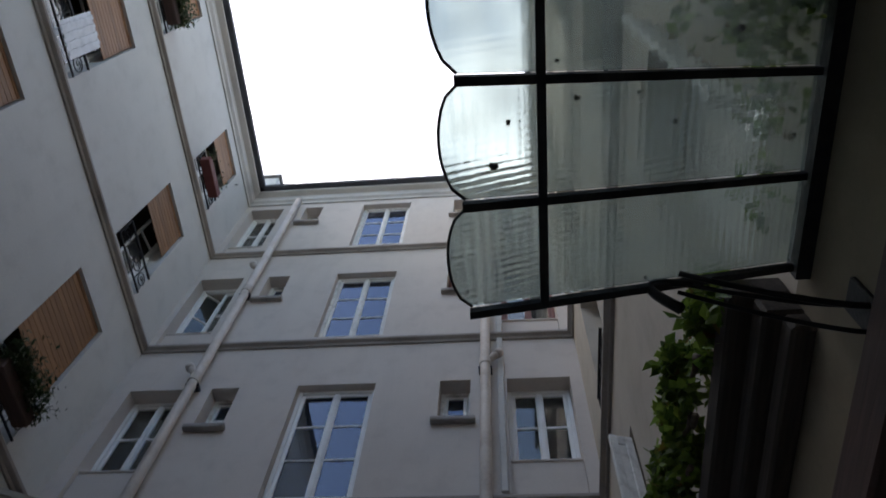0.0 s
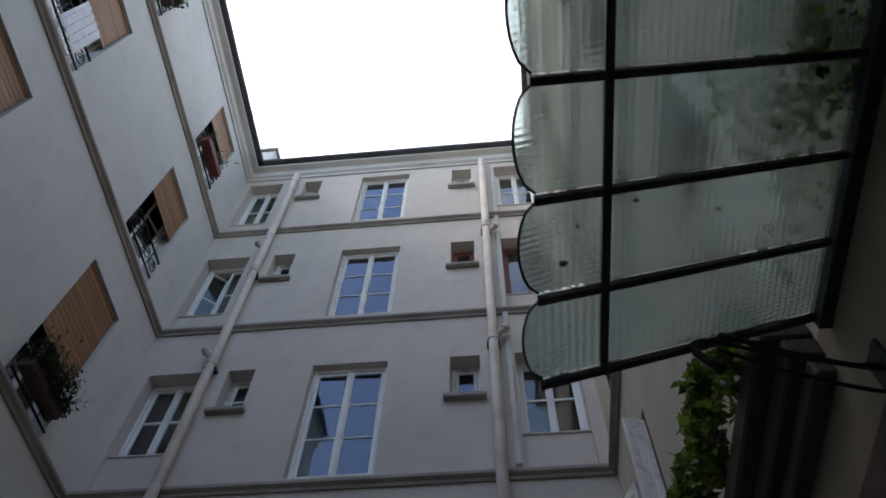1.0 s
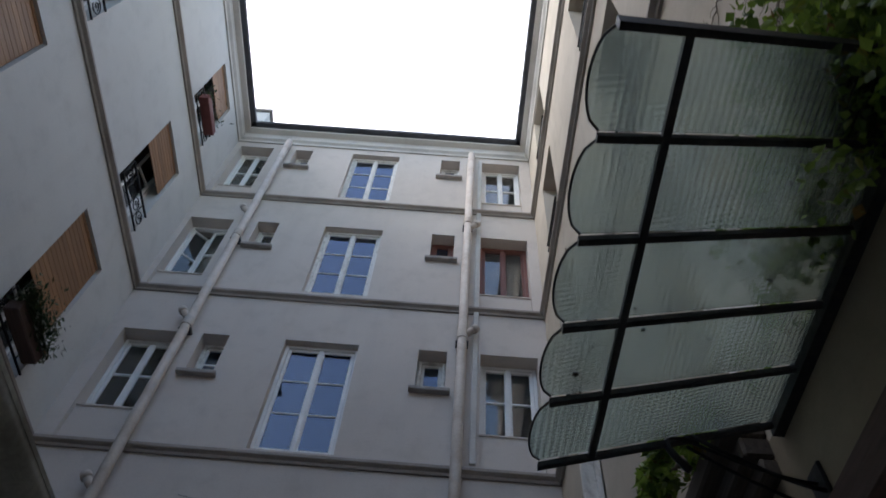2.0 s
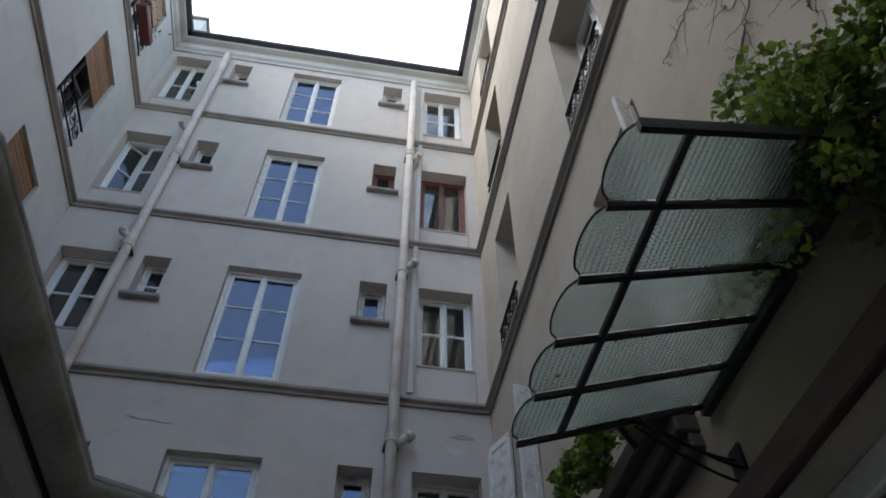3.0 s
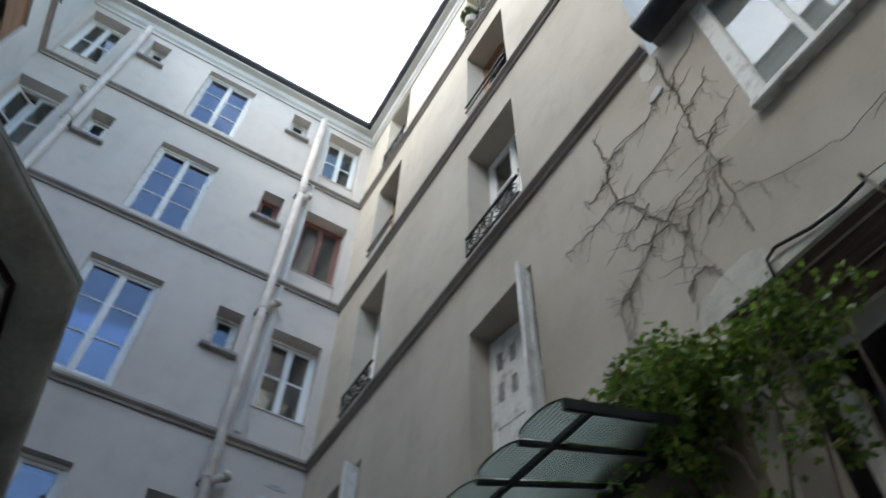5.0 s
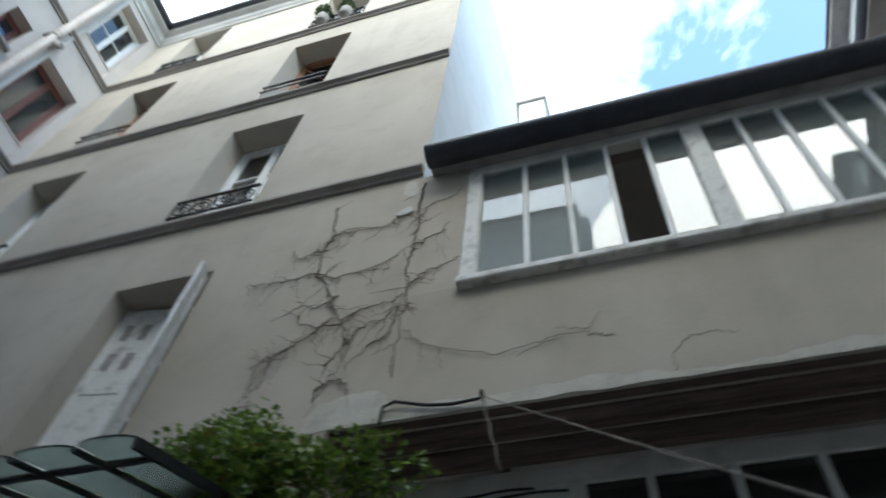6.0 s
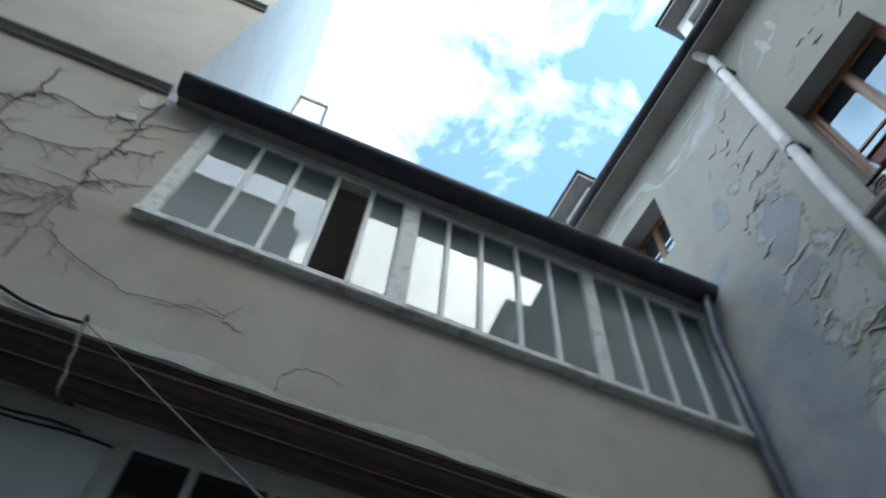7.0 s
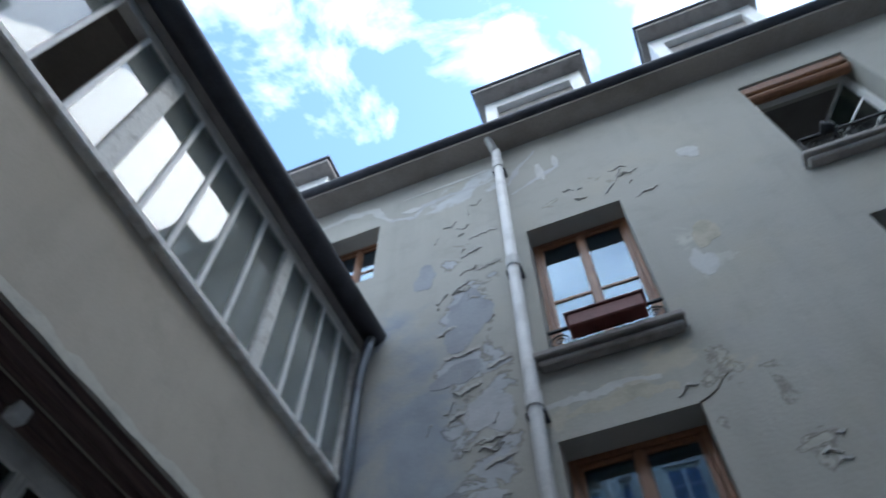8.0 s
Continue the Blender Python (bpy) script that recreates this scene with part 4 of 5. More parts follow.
gprof = [(0.075 - 0.085 * math.cos(t), -0.085 * math.sin(t)) for t in (math.pi * k / 9 for k in range(10))]
gprof += [(0.075 + 0.073 * math.cos(t), -0.073 * math.sin(t)) for t in (math.pi * k / 9 for k in range(10))]
swept(gprof).make("gutter", M_ZINCP, lean, "old painted zinc gutter", True)
swept([(-0.012, 0.0), (-0.012, 0.02), (0.01, 0.02), (0.01, 0.0)]).make("gutter_lip", M_ZINCP, lean)
swept([(0.165, -0.05), (0.165, 0.0), (0.30, 0.0), (0.30, -0.05)]).make("fascia", M_DARKW, lean)
swept([(0.17, -0.075), (0.17, -0.055), (0.4, -0.055), (0.4, -0.075)]).make("soffit", M_SHOPF, lean)
swept([(0.26, -0.3), (0.26, -0.075), (0.38, -0.075), (0.38, -0.3)]).make("head", M_SHOPF, lean)
swept([(0.27, -ZG), (0.27, -1.6), (0.38, -1.6), (0.38, -ZG)]).make("wall", M_SHOPF, lean)
pl = inset(0.31)
for i in range(len(pl) - 1):
    a, b = Vector(pl[i]), Vector(pl[i + 1])
    n = max(2, round((b - a).length / 0.5))
    for k in range(n + 1):
        q = a.lerp(b, k / n)
        Shape().box(q.x - 0.045, q.x + 0.045, q.y - 0.045, q.y + 0.045, ZG - 1.6, ZG - 0.3, 0.006).make("mullion", M_WHITE, lean)
    for k in range(n):
        q, r = a.lerp(b, k / n), a.lerp(b, (k + 1) / n)
        mesh_ob("pane", [(q.x, q.y, ZG - 1.6), (r.x, r.y, ZG - 1.6), (r.x, r.y, ZG - 0.3), (q.x, q.y, ZG - 0.3)], [(0, 1, 2, 3)], M_GLASS, lean)
ri = inset(0.16)
rv = [(x, y, ZG) for x, y in ri] + [(-5.9, -8.0, ZG + 0.7), (-5.9, -3.5, ZG + 0.7)]
mesh_ob("roof", rv, [(0, 1, 6), (1, 2, 7, 6), (2, 3, 7), (3, 4, 7), (4, 5, 7)], M_ROOF, lean)

# ---- pipes ----


def drainpipe(m, u, z0, z1, r, mat, joints, label, stubs=()):
    e = empty("drainpipe", m @ pose(u, -0.11, 0), label, "drainpipe", "cast drainpipes")
    Shape().tube([(0, 0, z0), (0, 0, z1)], r, 14).make("pipe", mat, e, smooth=True)
    for z in joints:
        Shape().tube([(0, 0, z), (0, 0, z + 0.015), (0, 0, z + 0.02), (0, 0, z + 0.13), (0, 0, z + 0.135), (0, 0, z + 0.15)], r + 0.012, 14).make("collar", mat, e, smooth=False)
        Shape().box(-r - 0.02, r + 0.02, -0.012, 0.11, z - 0.06, z - 0.02, 0.004).make("clamp", M_ZINC, e)
    for z, du in stubs:
        Shape().tube([(0, 0, z), (du * 0.5, -0.02, z + 0.06), (du, -0.03, z + 0.16)], r * 0.75, 10).tube([(du * 0.85, -0.028, z + 0.11), (du * 1.1, -0.032, z + 0.17)], r * 0.95, 10).make("branch", mat, e, smooth=True)
    return e


drainpipe(W_F, -1.176, 0, 15.2, 0.065, M_PIPE, (6.5, 9.35, 12.4), "cream painted cast drainpipe on pale wall", [(6.45, 0.2), (9.42, 0.17), (12.25, 0.15)])
drainpipe(W_F, -4.88, 0, 15.2, 0.065, M_PIPE, (6.2, 9.2, 11.5), "cream painted cast drainpipe on pale wall", [(6.5, -0.14), (9.35, -0.14), (12.25, -0.13)])
drainpipe(W_B, 1.56, 0, 10.05, 0.055, M_PIPEG, (9.55, 7.4, 5.55), "pale painted drainpipe on old wall")
el = Shape().tube([(1.56, -0.11, 10.0), (1.53, -0.13, 10.15), (1.5, -0.22, 10.27), (1.5, -0.27, 10.36)], 0.055, 12).make("pipe_elbow", M_PIPEG, smooth=True)
el.matrix_world = W_B
tagged(el, "pale offset elbow into the roof gutter", "pipe")
side = Shape().box(-1.03, -0.95, -0.035, 0.0, 7.3, 15.1, 0.01).make("pilaster_strip", M_CORN)
tagged(side, "narrow pale strip beside the drainpipe", "trim", kind="structure")

# ---- eaves of the south roof ----
sof = Shape().box(-9.0, 9.5, -0.30, 0.0, 10.24, 10.3).make("eaves_soffit", M_COURSE)
sof.matrix_world = W_B
tagged(sof, "grey boxed eaves soffit", "eaves", kind="structure")
prof = [(-0.3 + 0.09 * math.cos(t), 10.38 + 0.09 * math.sin(t)) for t in (math.pi + math.pi * k / 10 for k in range(11))]
prof += [(-0.3 + 0.078 * math.cos(t), 10.38 + 0.078 * math.sin(t)) for t in (2 * math.pi - math.pi * k / 10 for k in range(11))]
gt = Shape().prism(prof, "x", -9.0, 9.5).make("roof_gutter", M_ZINC, smooth=True)
gt.matrix_world = W_B
tagged(gt, "dark zinc half-round roof gutter", "gutter", kind="structure")


def dormer(u0, u1, z0, z1, y):
    e = empty("dormer", W_B @ pose(u0, y, z0), "white dormer window with flat overhanging roof", "dormer", "roof dormers")
    w, h = u1 - u0, z1 - z0
    Shape().box(0.1, 0.28, 0, 1.4, 0, h - 0.14, 0.01).box(w - 0.28, w - 0.1, 0, 1.4, 0, h - 0.14, 0.01).box(0.28, w - 0.28, 0, 1.4, h - 0.38, h - 0.14, 0.01).make("body", M_WHITE, e)
    Shape().box(0, w, -0.22, 1.5, h - 0.13, h - 0.05, 0.012).make("soffit", M_SILL, e)
    Shape().box(-0.03, w + 0.03, -0.25, 1.5, h - 0.048, h, 0.008).make("roof", M_ROOF, e)
    Shape().box(0.28, w - 0.28, 0.1, 0.16, 0, h - 0.38, 0.01).make("sash", M_SILL, e)
    return e


for u0, u1, z0, z1 in ((1.36, 3.02, 10.75, 12.35), (3.85, 5.5, 10.75, 12.4), (-1.85, -0.98, 10.75, 11.9), (6.4, 8.0, 10.75, 12.4)):
    dormer(u0, u1, z0, z1, 0.05)

# chimney blocks on the skyline
for x0, x1, y0, y1, z0, z1, lab in ((-6.0, -5.64, -0.12, 0.3, 15.66, 16.7, "small rendered chimney stack on roof"), (3.5, 4.4, -7.0, -6.45, 7.5, 16.6, "tall rendered chimney stack behind gallery")):
    c = empty("chimney", Matrix.Translation(((x0 + x1) / 2, (y0 + y1) / 2, z0)), lab, "chimney")
    w, d, h = (x1 - x0) / 2, (y1 - y0) / 2, z1 - z0
    Shape().box(-w, w, -d, d, 0, h - 0.1, 0.01).make("stack", M_L, c)
    Shape().box(-w - 0.05, w + 0.05, -d - 0.05, d + 0.05, h - 0.1, h, 0.012).make("cap", M_SILL, c)

# ---- shutters of the first floor, east wall ----


def shutter(u, w, z0, h, turn, hinge_left, label, y=0.1):
    """A painted shutter leaf with vent slots, hinged at u."""
    e = empty("shutter", W_R @ pose(u, y, z0) @ pose(0, 0, 0, 0, 0, turn), label, "shutter", "window shutters")
    a, b = (0, w) if hinge_left else (-w, 0)
    Shape().box(a, a + 0.06, 0, 0.035, 0, h, 0.005).make("stile", M_WORN, e)
    Shape().box(b - 0.06, b, 0, 0.035, 0, h, 0.005).make("stile", M_WORN, e)
    for z in (0.0, h * 0.5 - 0.04, h - 0.09):
        Shape().box(a + 0.06, b - 0.06, 0.002, 0.033, z, z + 0.09, 0.004).make("rail", M_WORN, e)
    Shape().box(a + 0.06, b - 0.06, 0.01, 0.022, 0.09, h * 0.5 - 0.04).make("panel", M_WORN, e)
    Shape().box(a + 0.06, b - 0.06, 0.01, 0.022, h * 0.5 + 0.05, h - 0.09).make("panel", M_WORN, e)
    if w > 0.3:
        Shape().box((a + b) / 2 - 0.012, (a + b) / 2 + 0.012, 0.002, 0.01, 0.09, h - 0.09, 0.003).make("fold_strip", M_WORN, e)
        for z in (h * 0.62, h * 0.8):
            for i in range(8):
                for x in (a + 0.09, (a + b) / 2 + 0.03):
                    Shape().box(x, x + 0.07, 0.0075, 0.0102, z + i * 0.024, z + i * 0.024 + 0.011).make("vent_slot", M_DARKW, e)
    return e


for (a, b), half in ((r_cols[1], 0.44), (r_cols[0], 0.40)):
    z0 = MAIN0[1] + 0.04
    h = RT[1] - z0 - 0.03
    shutter(a + 0.01, half, z0, h, 8 if a > 2 else -158, True, "worn white folding shutter leaf, slotted, standing closed" if a > 2 else "worn white folding shutter leaf standing open", 0.2 if a > 2 else -0.01)
    shutter(b - 0.005, 0.18, z0, h - 0.1, 112 if a > 2 else 104, False, "worn white folding shutter leaf standing open", -0.01)
    window(W_R, a, b, MAIN0[1] + 0.02, RT[1], 3, "white casement window behind worn shutters", M_WHITE, 0.3)

# ---- plants ----


def leaf_mass(name, centers, count, size, mat, parent=None, seed=1, droop=0.3):
    rng = random.Random(seed)
    v, f = [], []
    for _ in range(count):
        (cx, cy, cz), (rx, ry, rz) = rng.choice(centers)
        d = Vector((rng.gauss(0, 1), rng.gauss(0, 1), rng.gauss(0, 1))).normalized() * rng.uniform(0.35, 1.0) ** 0.5
        p = Vector((cx + d.x * rx, cy + d.y * ry, cz + d.z * rz))
        if p.x > -0.015:
            p.x = -0.015 - rng.random() * 0.05
        s = size * rng.uniform(0.6, 1.35)
        a = Vector((rng.gauss(0, 1), rng.gauss(0, 1), rng.gauss(0, 0.6) - droop)).normalized()
        b = a.cross(Vector((rng.gauss(0, 1), rng.gauss(0, 1), rng.gauss(0, 1)))).normalized()
        n = a.cross(b)
        k = len(v)
        v += [p, p + a * s * 0.45 + b * s * 0.42 + n * s * 0.08, p + a * s * 1.1, p + a * s * 0.45 - b * s * 0.42 + n * s * 0.08, p + a * s * 0.5]
        f += [(k, k + 1, k + 4), (k + 1, k + 2, k + 4), (k + 2, k + 3, k + 4), (k + 3, k, k + 4)]
    return mesh_ob(name, v, f, mat, parent)


def wander(rng, a, b, n, amp):
    a, b = Vector(a), Vector(b)
    return [a.lerp(b, i / n) + Vector((rng.uniform(-0.004, 0.004), rng.gauss(0, amp), rng.gauss(0, amp))) * (0 if i in (0, n) else 1) for i in range(n + 1)]


vine = empty("climbing_vine", Matrix.Identity(4), "leafy green climbing vine bunched above the canopy end", "vine")
crng = random.Random(17)


def clumps(boxes, small):
    """Many small clumps scattered in boxes (centre, half size), for an uneven outline with gaps."""
    out = []
    for (cx, cy, cz), (hx, hy, hz), n in boxes:
        for _ in range(n):
            r = small * crng.uniform(0.6, 1.5)
            out.append(((cx + crng.uniform(-hx, hx), cy + crng.uniform(-hy, hy), cz + crng.uniform(-hz, hz)), (r, r * 1.3, r * crng.uniform(0.7, 1.6))))
    return out


leaf_mass("leaves", clumps([((-0.14, -5.45, 4.14), (0.08, 0.16, 0.05), 8), ((-0.17, -5.8, 4.12), (0.12, 0.16, 0.12), 22), ((-0.13, -6.1, 3.96), (0.08, 0.18, 0.09), 12), ((-0.1, -6.3, 3.98), (0.05, 0.3, 0.06), 9), ((-0.14, -6.45, 3.84), (0.08, 0.22, 0.14), 9), ((-0.1, -6.25, 3.68), (0.06, 0.38, 0.2), 9), ((-0.12, -6.7, 3.82), (0.05, 0.12, 0.1), 2), ((-0.13, -6.15, 3.5), (0.08, 0.4, 0.25), 9), ((-0.22, -5.85, 3.92), (0.16, 0.2, 0.12), 14), ((-0.2, -5.75, 3.65), (0.15, 0.2, 0.2), 12), ((-0.22, -5.4, 3.92), (0.2, 0.4, 0.06), 26), ((-0.3, -5.75, 3.86), (0.2, 0.2, 0.08), 14), ((-0.1, -5.0, 3.95), (0.06, 0.5, 0.03), 8)], 0.085), 7000, 0.036, M_LEAF, vine, 3)
rng = random.Random(8)
for i in range(7):
    y = -5.7 - 0.15 * i
    Shape().tube(wander(rng, (-0.1 - 0.05 * (i % 3), y - 0.3, 1.0), (-0.1, y, 3.86), 12, 0.05), 0.014, 6, 0.007).make("stem", M_STEM, vine, smooth=True)
vine2 = empty("climbing_vine", Matrix.Identity(4), "green vine trailing over the dark wooden cornice", "vine")
leaf_mass("leaves", clumps([((-0.2, -2.95, 4.3), (0.06, 0.5, 0.2), 26), ((-0.22, -3.6, 4.2), (0.06, 0.3, 0.13), 18), ((-0.21, -4.02, 4.06), (0.05, 0.14, 0.07), 8)], 0.05), 2600, 0.05, M_LEAF, vine2, 5)
for i in range(4):
    Shape().tube(wander(rng, (-0.24, -3.9 + 0.25 * i, 3.99), (-0.2, -3.5 + 0.3 * i, 4.35), 8, 0.03), 0.014, 6, 0.007).make("stem", M_STEM, vine2, smooth=True)

# bare creeper on the wall: main runs, each with side twigs
creep = empty("bare_creeper", Matrix.Identity(4), "leafless creeper stems clinging to beige wall", "creeper")
RUNS = (((-5.67, 6.85), (-5.74, 6.38), (-5.69, 6.18), (-5.71, 5.89), (-5.84, 5.71), (-5.95, 5.41), (-6.06, 5.19), (-6.13, 5.03), (-6.0, 4.79)),
        ((-6.45, 6.94), (-6.43, 6.57), (-6.47, 6.33), (-6.45, 6.03), (-6.44, 5.75), (-6.47, 5.47), (-6.47, 5.15), (-6.49, 4.55)),
        ((-5.97, 5.31), (-5.83, 5.17), (-5.71, 5.06), (-5.54, 4.99), (-5.51, 4.73), (-5.62, 4.5)), ((-5.74, 6.38), (-5.84, 6.45), (-6.18, 6.36), (-6.32, 6.48)),
        ((-5.71, 5.89), (-5.5, 5.87), (-5.29, 5.89), (-5.08, 5.92)), ((-5.71, 5.89), (-5.89, 5.77), (-6.13, 5.81), (-6.3, 5.88), (-6.45, 6.03)),
        ((-6.04, 5.21), (-5.86, 5.23), (-5.7, 5.33), (-5.71, 5.5)), ((-5.71, 5.06), (-5.6, 5.0), (-5.61, 4.75)), ((-6.0, 4.62), (-6.07, 4.69), (-6.16, 4.69), (-6.23, 4.6)),
        ((-6.03, 5.26), (-6.16, 5.35), (-6.38, 5.36), (-6.48, 5.46)), ((-6.13, 5.03), (-6.23, 5.17), (-6.36, 5.19), (-6.42, 5.33)), ((-6.46, 6.38), (-6.54, 6.55), (-6.77, 6.64)),
        ((-6.46, 6.01), (-6.67, 6.11), (-6.72, 6.26)), ((-6.48, 5.49), (-6.56, 5.62), (-6.74, 5.69), (-6.87, 5.76)), ((-6.5, 5.06), (-6.64, 4.88), (-6.79, 4.8), (-7.12, 4.67), (-7.46, 4.75), (-7.63, 4.73), (-7.7, 4.93)),
        ((-6.28, 4.94), (-6.41, 5.05), (-6.46, 5.34)), ((-5.96, 5.55), (-5.8, 5.45), (-5.62, 5.58)), ((-5.69, 6.18), (-5.5, 6.15), (-5.4, 6.3)))
for k, run in enumerate(RUNS):
    pts = []
    for (ya, za), (yb, zb) in zip(run, run[1:]):
        pts += wander(rng, (-0.012, ya, za), (-0.012, yb, zb), 7, 0.011)[:-1]
    Shape().tube(pts, 0.0085 if k < 2 else 0.003 if k == 14 else 0.0058, 5, 0.003 if k < 2 else 0.0018).make("stem", M_TWIG, creep, smooth=True)
    tw = Shape()
    for p in pts[1::1]:
        if rng.random() < (0.12 if k == 14 else 0.5):
            an, ln = rng.choice((rng.uniform(0, 6.28), rng.gauss(-1.57, 0.6))), rng.uniform(0.05, 0.3)
            q = Vector((-0.008, p.y + ln * math.cos(an), p.z + ln * math.sin(an)))
            tw.tube(wander(rng, p, q, 6, 0.009), 0.0026, 4, 0.0012)
    tagged(tw.make("twig_mass", M_TWIG, creep), kind="stuff")

# plants in window boxes of the west wall
def pot_plant(u0, u1, z, label, seed, red=False):
    e = empty("window_plant", W_L @ pose(u0, -0.12, z), label, "potted plant")
    w = u1 - u0
    Shape().box(0.05, w - 0.05, -0.11, 0.06, 0.05, 0.21, 0.012).make("planter", M_BOXRED if red else M_DARKW, e)
    rg = random.Random(seed)
    v, f = [], []
    for _ in range(1500 if not red else 60):
        p = Vector((rg.uniform(0, w), rg.gauss(-0.08, 0.07), 0.15 + abs(rg.gauss(0, 0.2))))
        a = Vector((rg.gauss(0, 1), rg.gauss(0, 1), rg.gauss(0.2, 1))).normalized()
        b = a.orthogonal().normalized()
        s = rg.uniform(0.04, 0.1)
        k = len(v)
        v += [p, p + a * s * 0.5 + b * s * 0.3, p + a * s, p + a * s * 0.5 - b * s * 0.3]
        f += [(k, k + 1, k + 2), (k, k + 2, k + 3)]
    mesh_ob("leaves", v, f, M_LEAFD, e)
    return e


pot_plant(-1.75, -0.9, 7.32, "bushy dark green plants in window planter", 11)
pot_plant(-4.7, -3.85, 13.26, "leafy plants in window planter", 12)
pot_plant(-1.75, -0.95, 13.26, "red-brown planter box hung on window guard", 13, True)
cl = Shape()
for i in range(9):
    cl.box(i * 0.05, i * 0.05 + 0.05, -0.1 - 0.012 * (i % 2), -0.095 - 0.012 * (i % 2), 0, 0.75)
cloth = cl.make("laundry_cloth", M_CLOTH)
cloth.matrix_world = W_L @ pose(-4.45, 0.0, 10.3)
tagged(cloth, "white cloth hung over window guard", "cloth")

# planter and lamp on the south wall windows
pb = empty("planter_box", W_B @ pose(1.93, -0.1, 6.2), "red-brown planter box on iron guard", "planter")
Shape().box(0, 0.6, -0.11, 0.03, 0, 0.15, 0.012).make("box", M_BOXRED, pb)
Shape().box(-0.02, 0.62, -0.125, 0.045, 0.15, 0.172, 0.006).make("rim", M_BOXRED, pb)

# ---- cables ----
cb = Shape().tube([(-0.02, -6.47, 4.27), (-0.03, -6.48, 4.38), (-0.025, -6.54, 4.415), (-0.02, -6.73, 4.355), (-0.02, -6.88, 4.335), (-0.03, -7.03, 4.335)], 0.0095, 6).make("wall_cable", M_CABLE, smooth=True)
tagged(cb, "black cable along the edge of the lintel", "cable")
hk = Shape().tube([(0.0, -7.04, 4.37), (-0.05, -7.04, 4.37), (-0.06, -7.045, 4.34), (-0.04, -7.045, 4.32)], 0.01, 6).make("wall_hook", M_IRON, smooth=True)
tagged(hk, "rusty iron hook in the wall edge", "hook")
cd = Shape().tube([(-0.05, -7.045 - 0.006 * math.sin(i * 2.0) - 0.011 * i, 4.33 - i * 0.05) for i in range(11)], 0.007, 5).make("hanging_cord", M_CORD, smooth=True)
tagged(cd, "frayed cord hanging from the hook", "cord")
ln = Shape().tube([(-0.05 - 3.63 * t, -7.045 - 2.2 * t, 4.33 - 4.33 * t - 0.06 * t * (1 - t)) for t in (i / 16 for i in range(17))], 0.003, 5).make("washing_line", M_CORD, smooth=True)
tagged(ln, "pale cord stretched from wall hook to the ground", "cord")

# ---- patches and flakes of render ----


def blotch(m, u, z, ru, rz, mat, label, seed, lift=0.004, parent=None, name="render_patch", n=26):
    """An irregular thin patch lying on a wall."""
    rg = random.Random(seed)
    ph = [rg.uniform(0, 6.28) for _ in range(5)]
    pts = []
    for i in range(n):
        t = 2 * math.pi * i / n
        r = 1 + sum(0.26 / (k + 1.4) * math.sin((k + 2) * t + ph[k]) for k in range(5)) + rg.uniform(-0.07, 0.07)
        pts.append((u + ru * r * math.cos(t), z + rz * r * math.sin(t)))
    v = [(x, -lift, y) for x, y in pts] + [(x, 0.002, y) for x, y in pts]
    f = [tuple(reversed(range(n)))] + [(i, (i + 1) % n, n + (i + 1) % n, n + i) for i in range(n)]
    ob = mesh_ob(name, v, f, mat)
    ob.matrix_world = m
    return tagged(ob, label, "render patch", "render patches", "structure")


M_P_BLUE = material("cement_blue_grey", (0.37, 0.38, 0.40), 0.95, var=0.14, scale=3.5, second=(0.30, 0.31, 0.33))
M_P_PALE = material("skim_pale_grey", (0.50, 0.50, 0.505), 0.95, var=0.1, scale=4)
M_P_WHITE = material("filler_white", (0.565, 0.56, 0.535), 0.95, var=0.1, scale=6)
M_P_YELL = material("old_limewash", (0.50, 0.46, 0.37), 0.95, var=0.12, scale=6)
BL = (0, M_P_BLUE, "blue-grey cement repair on old wall"), (1, M_P_WHITE, "white filler smear on old wall"), (2, M_P_YELL, "yellowed limewash patch on old wall"), (3, M_P_PALE, "pale grey skim patch on old wall")
for k, (kind, u, z, ru, rz) in enumerate(((1, 3.51, 8.64, 0.1, 0.13), (1, 3.1, 6.75, 0.09, 0.2), (1, 0.42, 9.5, 0.14, 0.05), (1, 0.9, 9.85, 0.5, 0.025), (1, 2.0, 9.35, 0.045, 0.22), (1, 2.2, 9.5, 0.03, 0.16), (2, 3.23, 7.15, 0.13, 0.17))):
    blotch(W_B, u, z, ru, rz, BL[kind][1], BL[kind][2], 40 + k, 0.003)


def smear(m, pts, width, mat, label, seed, lift=0.002):
    """A ragged trowel stroke lying on a wall along a few points."""
    rg = random.Random(seed)
    line = []
    for (ua, za), (ub, zb) in zip(pts, pts[1:]):
        line += [(ua + (ub - ua) * i / 6, za + (zb - za) * i / 6) for i in range(6)]
    line.append(pts[-1])
    k, v = len(line), []
    for i, (u, z) in enumerate(line):
        (ua, za), (ub, zb) = line[max(i - 1, 0)], line[min(i + 1, k - 1)]
        d = Vector((ub - ua, zb - za)).normalized()
        w = width * (0.35 + 0.65 * math.sin(math.pi * (i + 0.5) / k)) * rg.uniform(0.5, 1.3)
        j = rg.uniform(-0.3, 0.3) * width
        v += [(u - d.y * (w + j), -lift, z + d.x * (w + j)), (u + d.y * (w - j), -lift, z - d.x * (w - j))]
    ob = mesh_ob("render_patch", v, [(2 * i, 2 * i + 1, 2 * i + 3, 2 * i + 2) for i in range(k - 1)], mat)
    ob.matrix_world = m
    return tagged(ob, label, "render patch", "render patches", "structure")


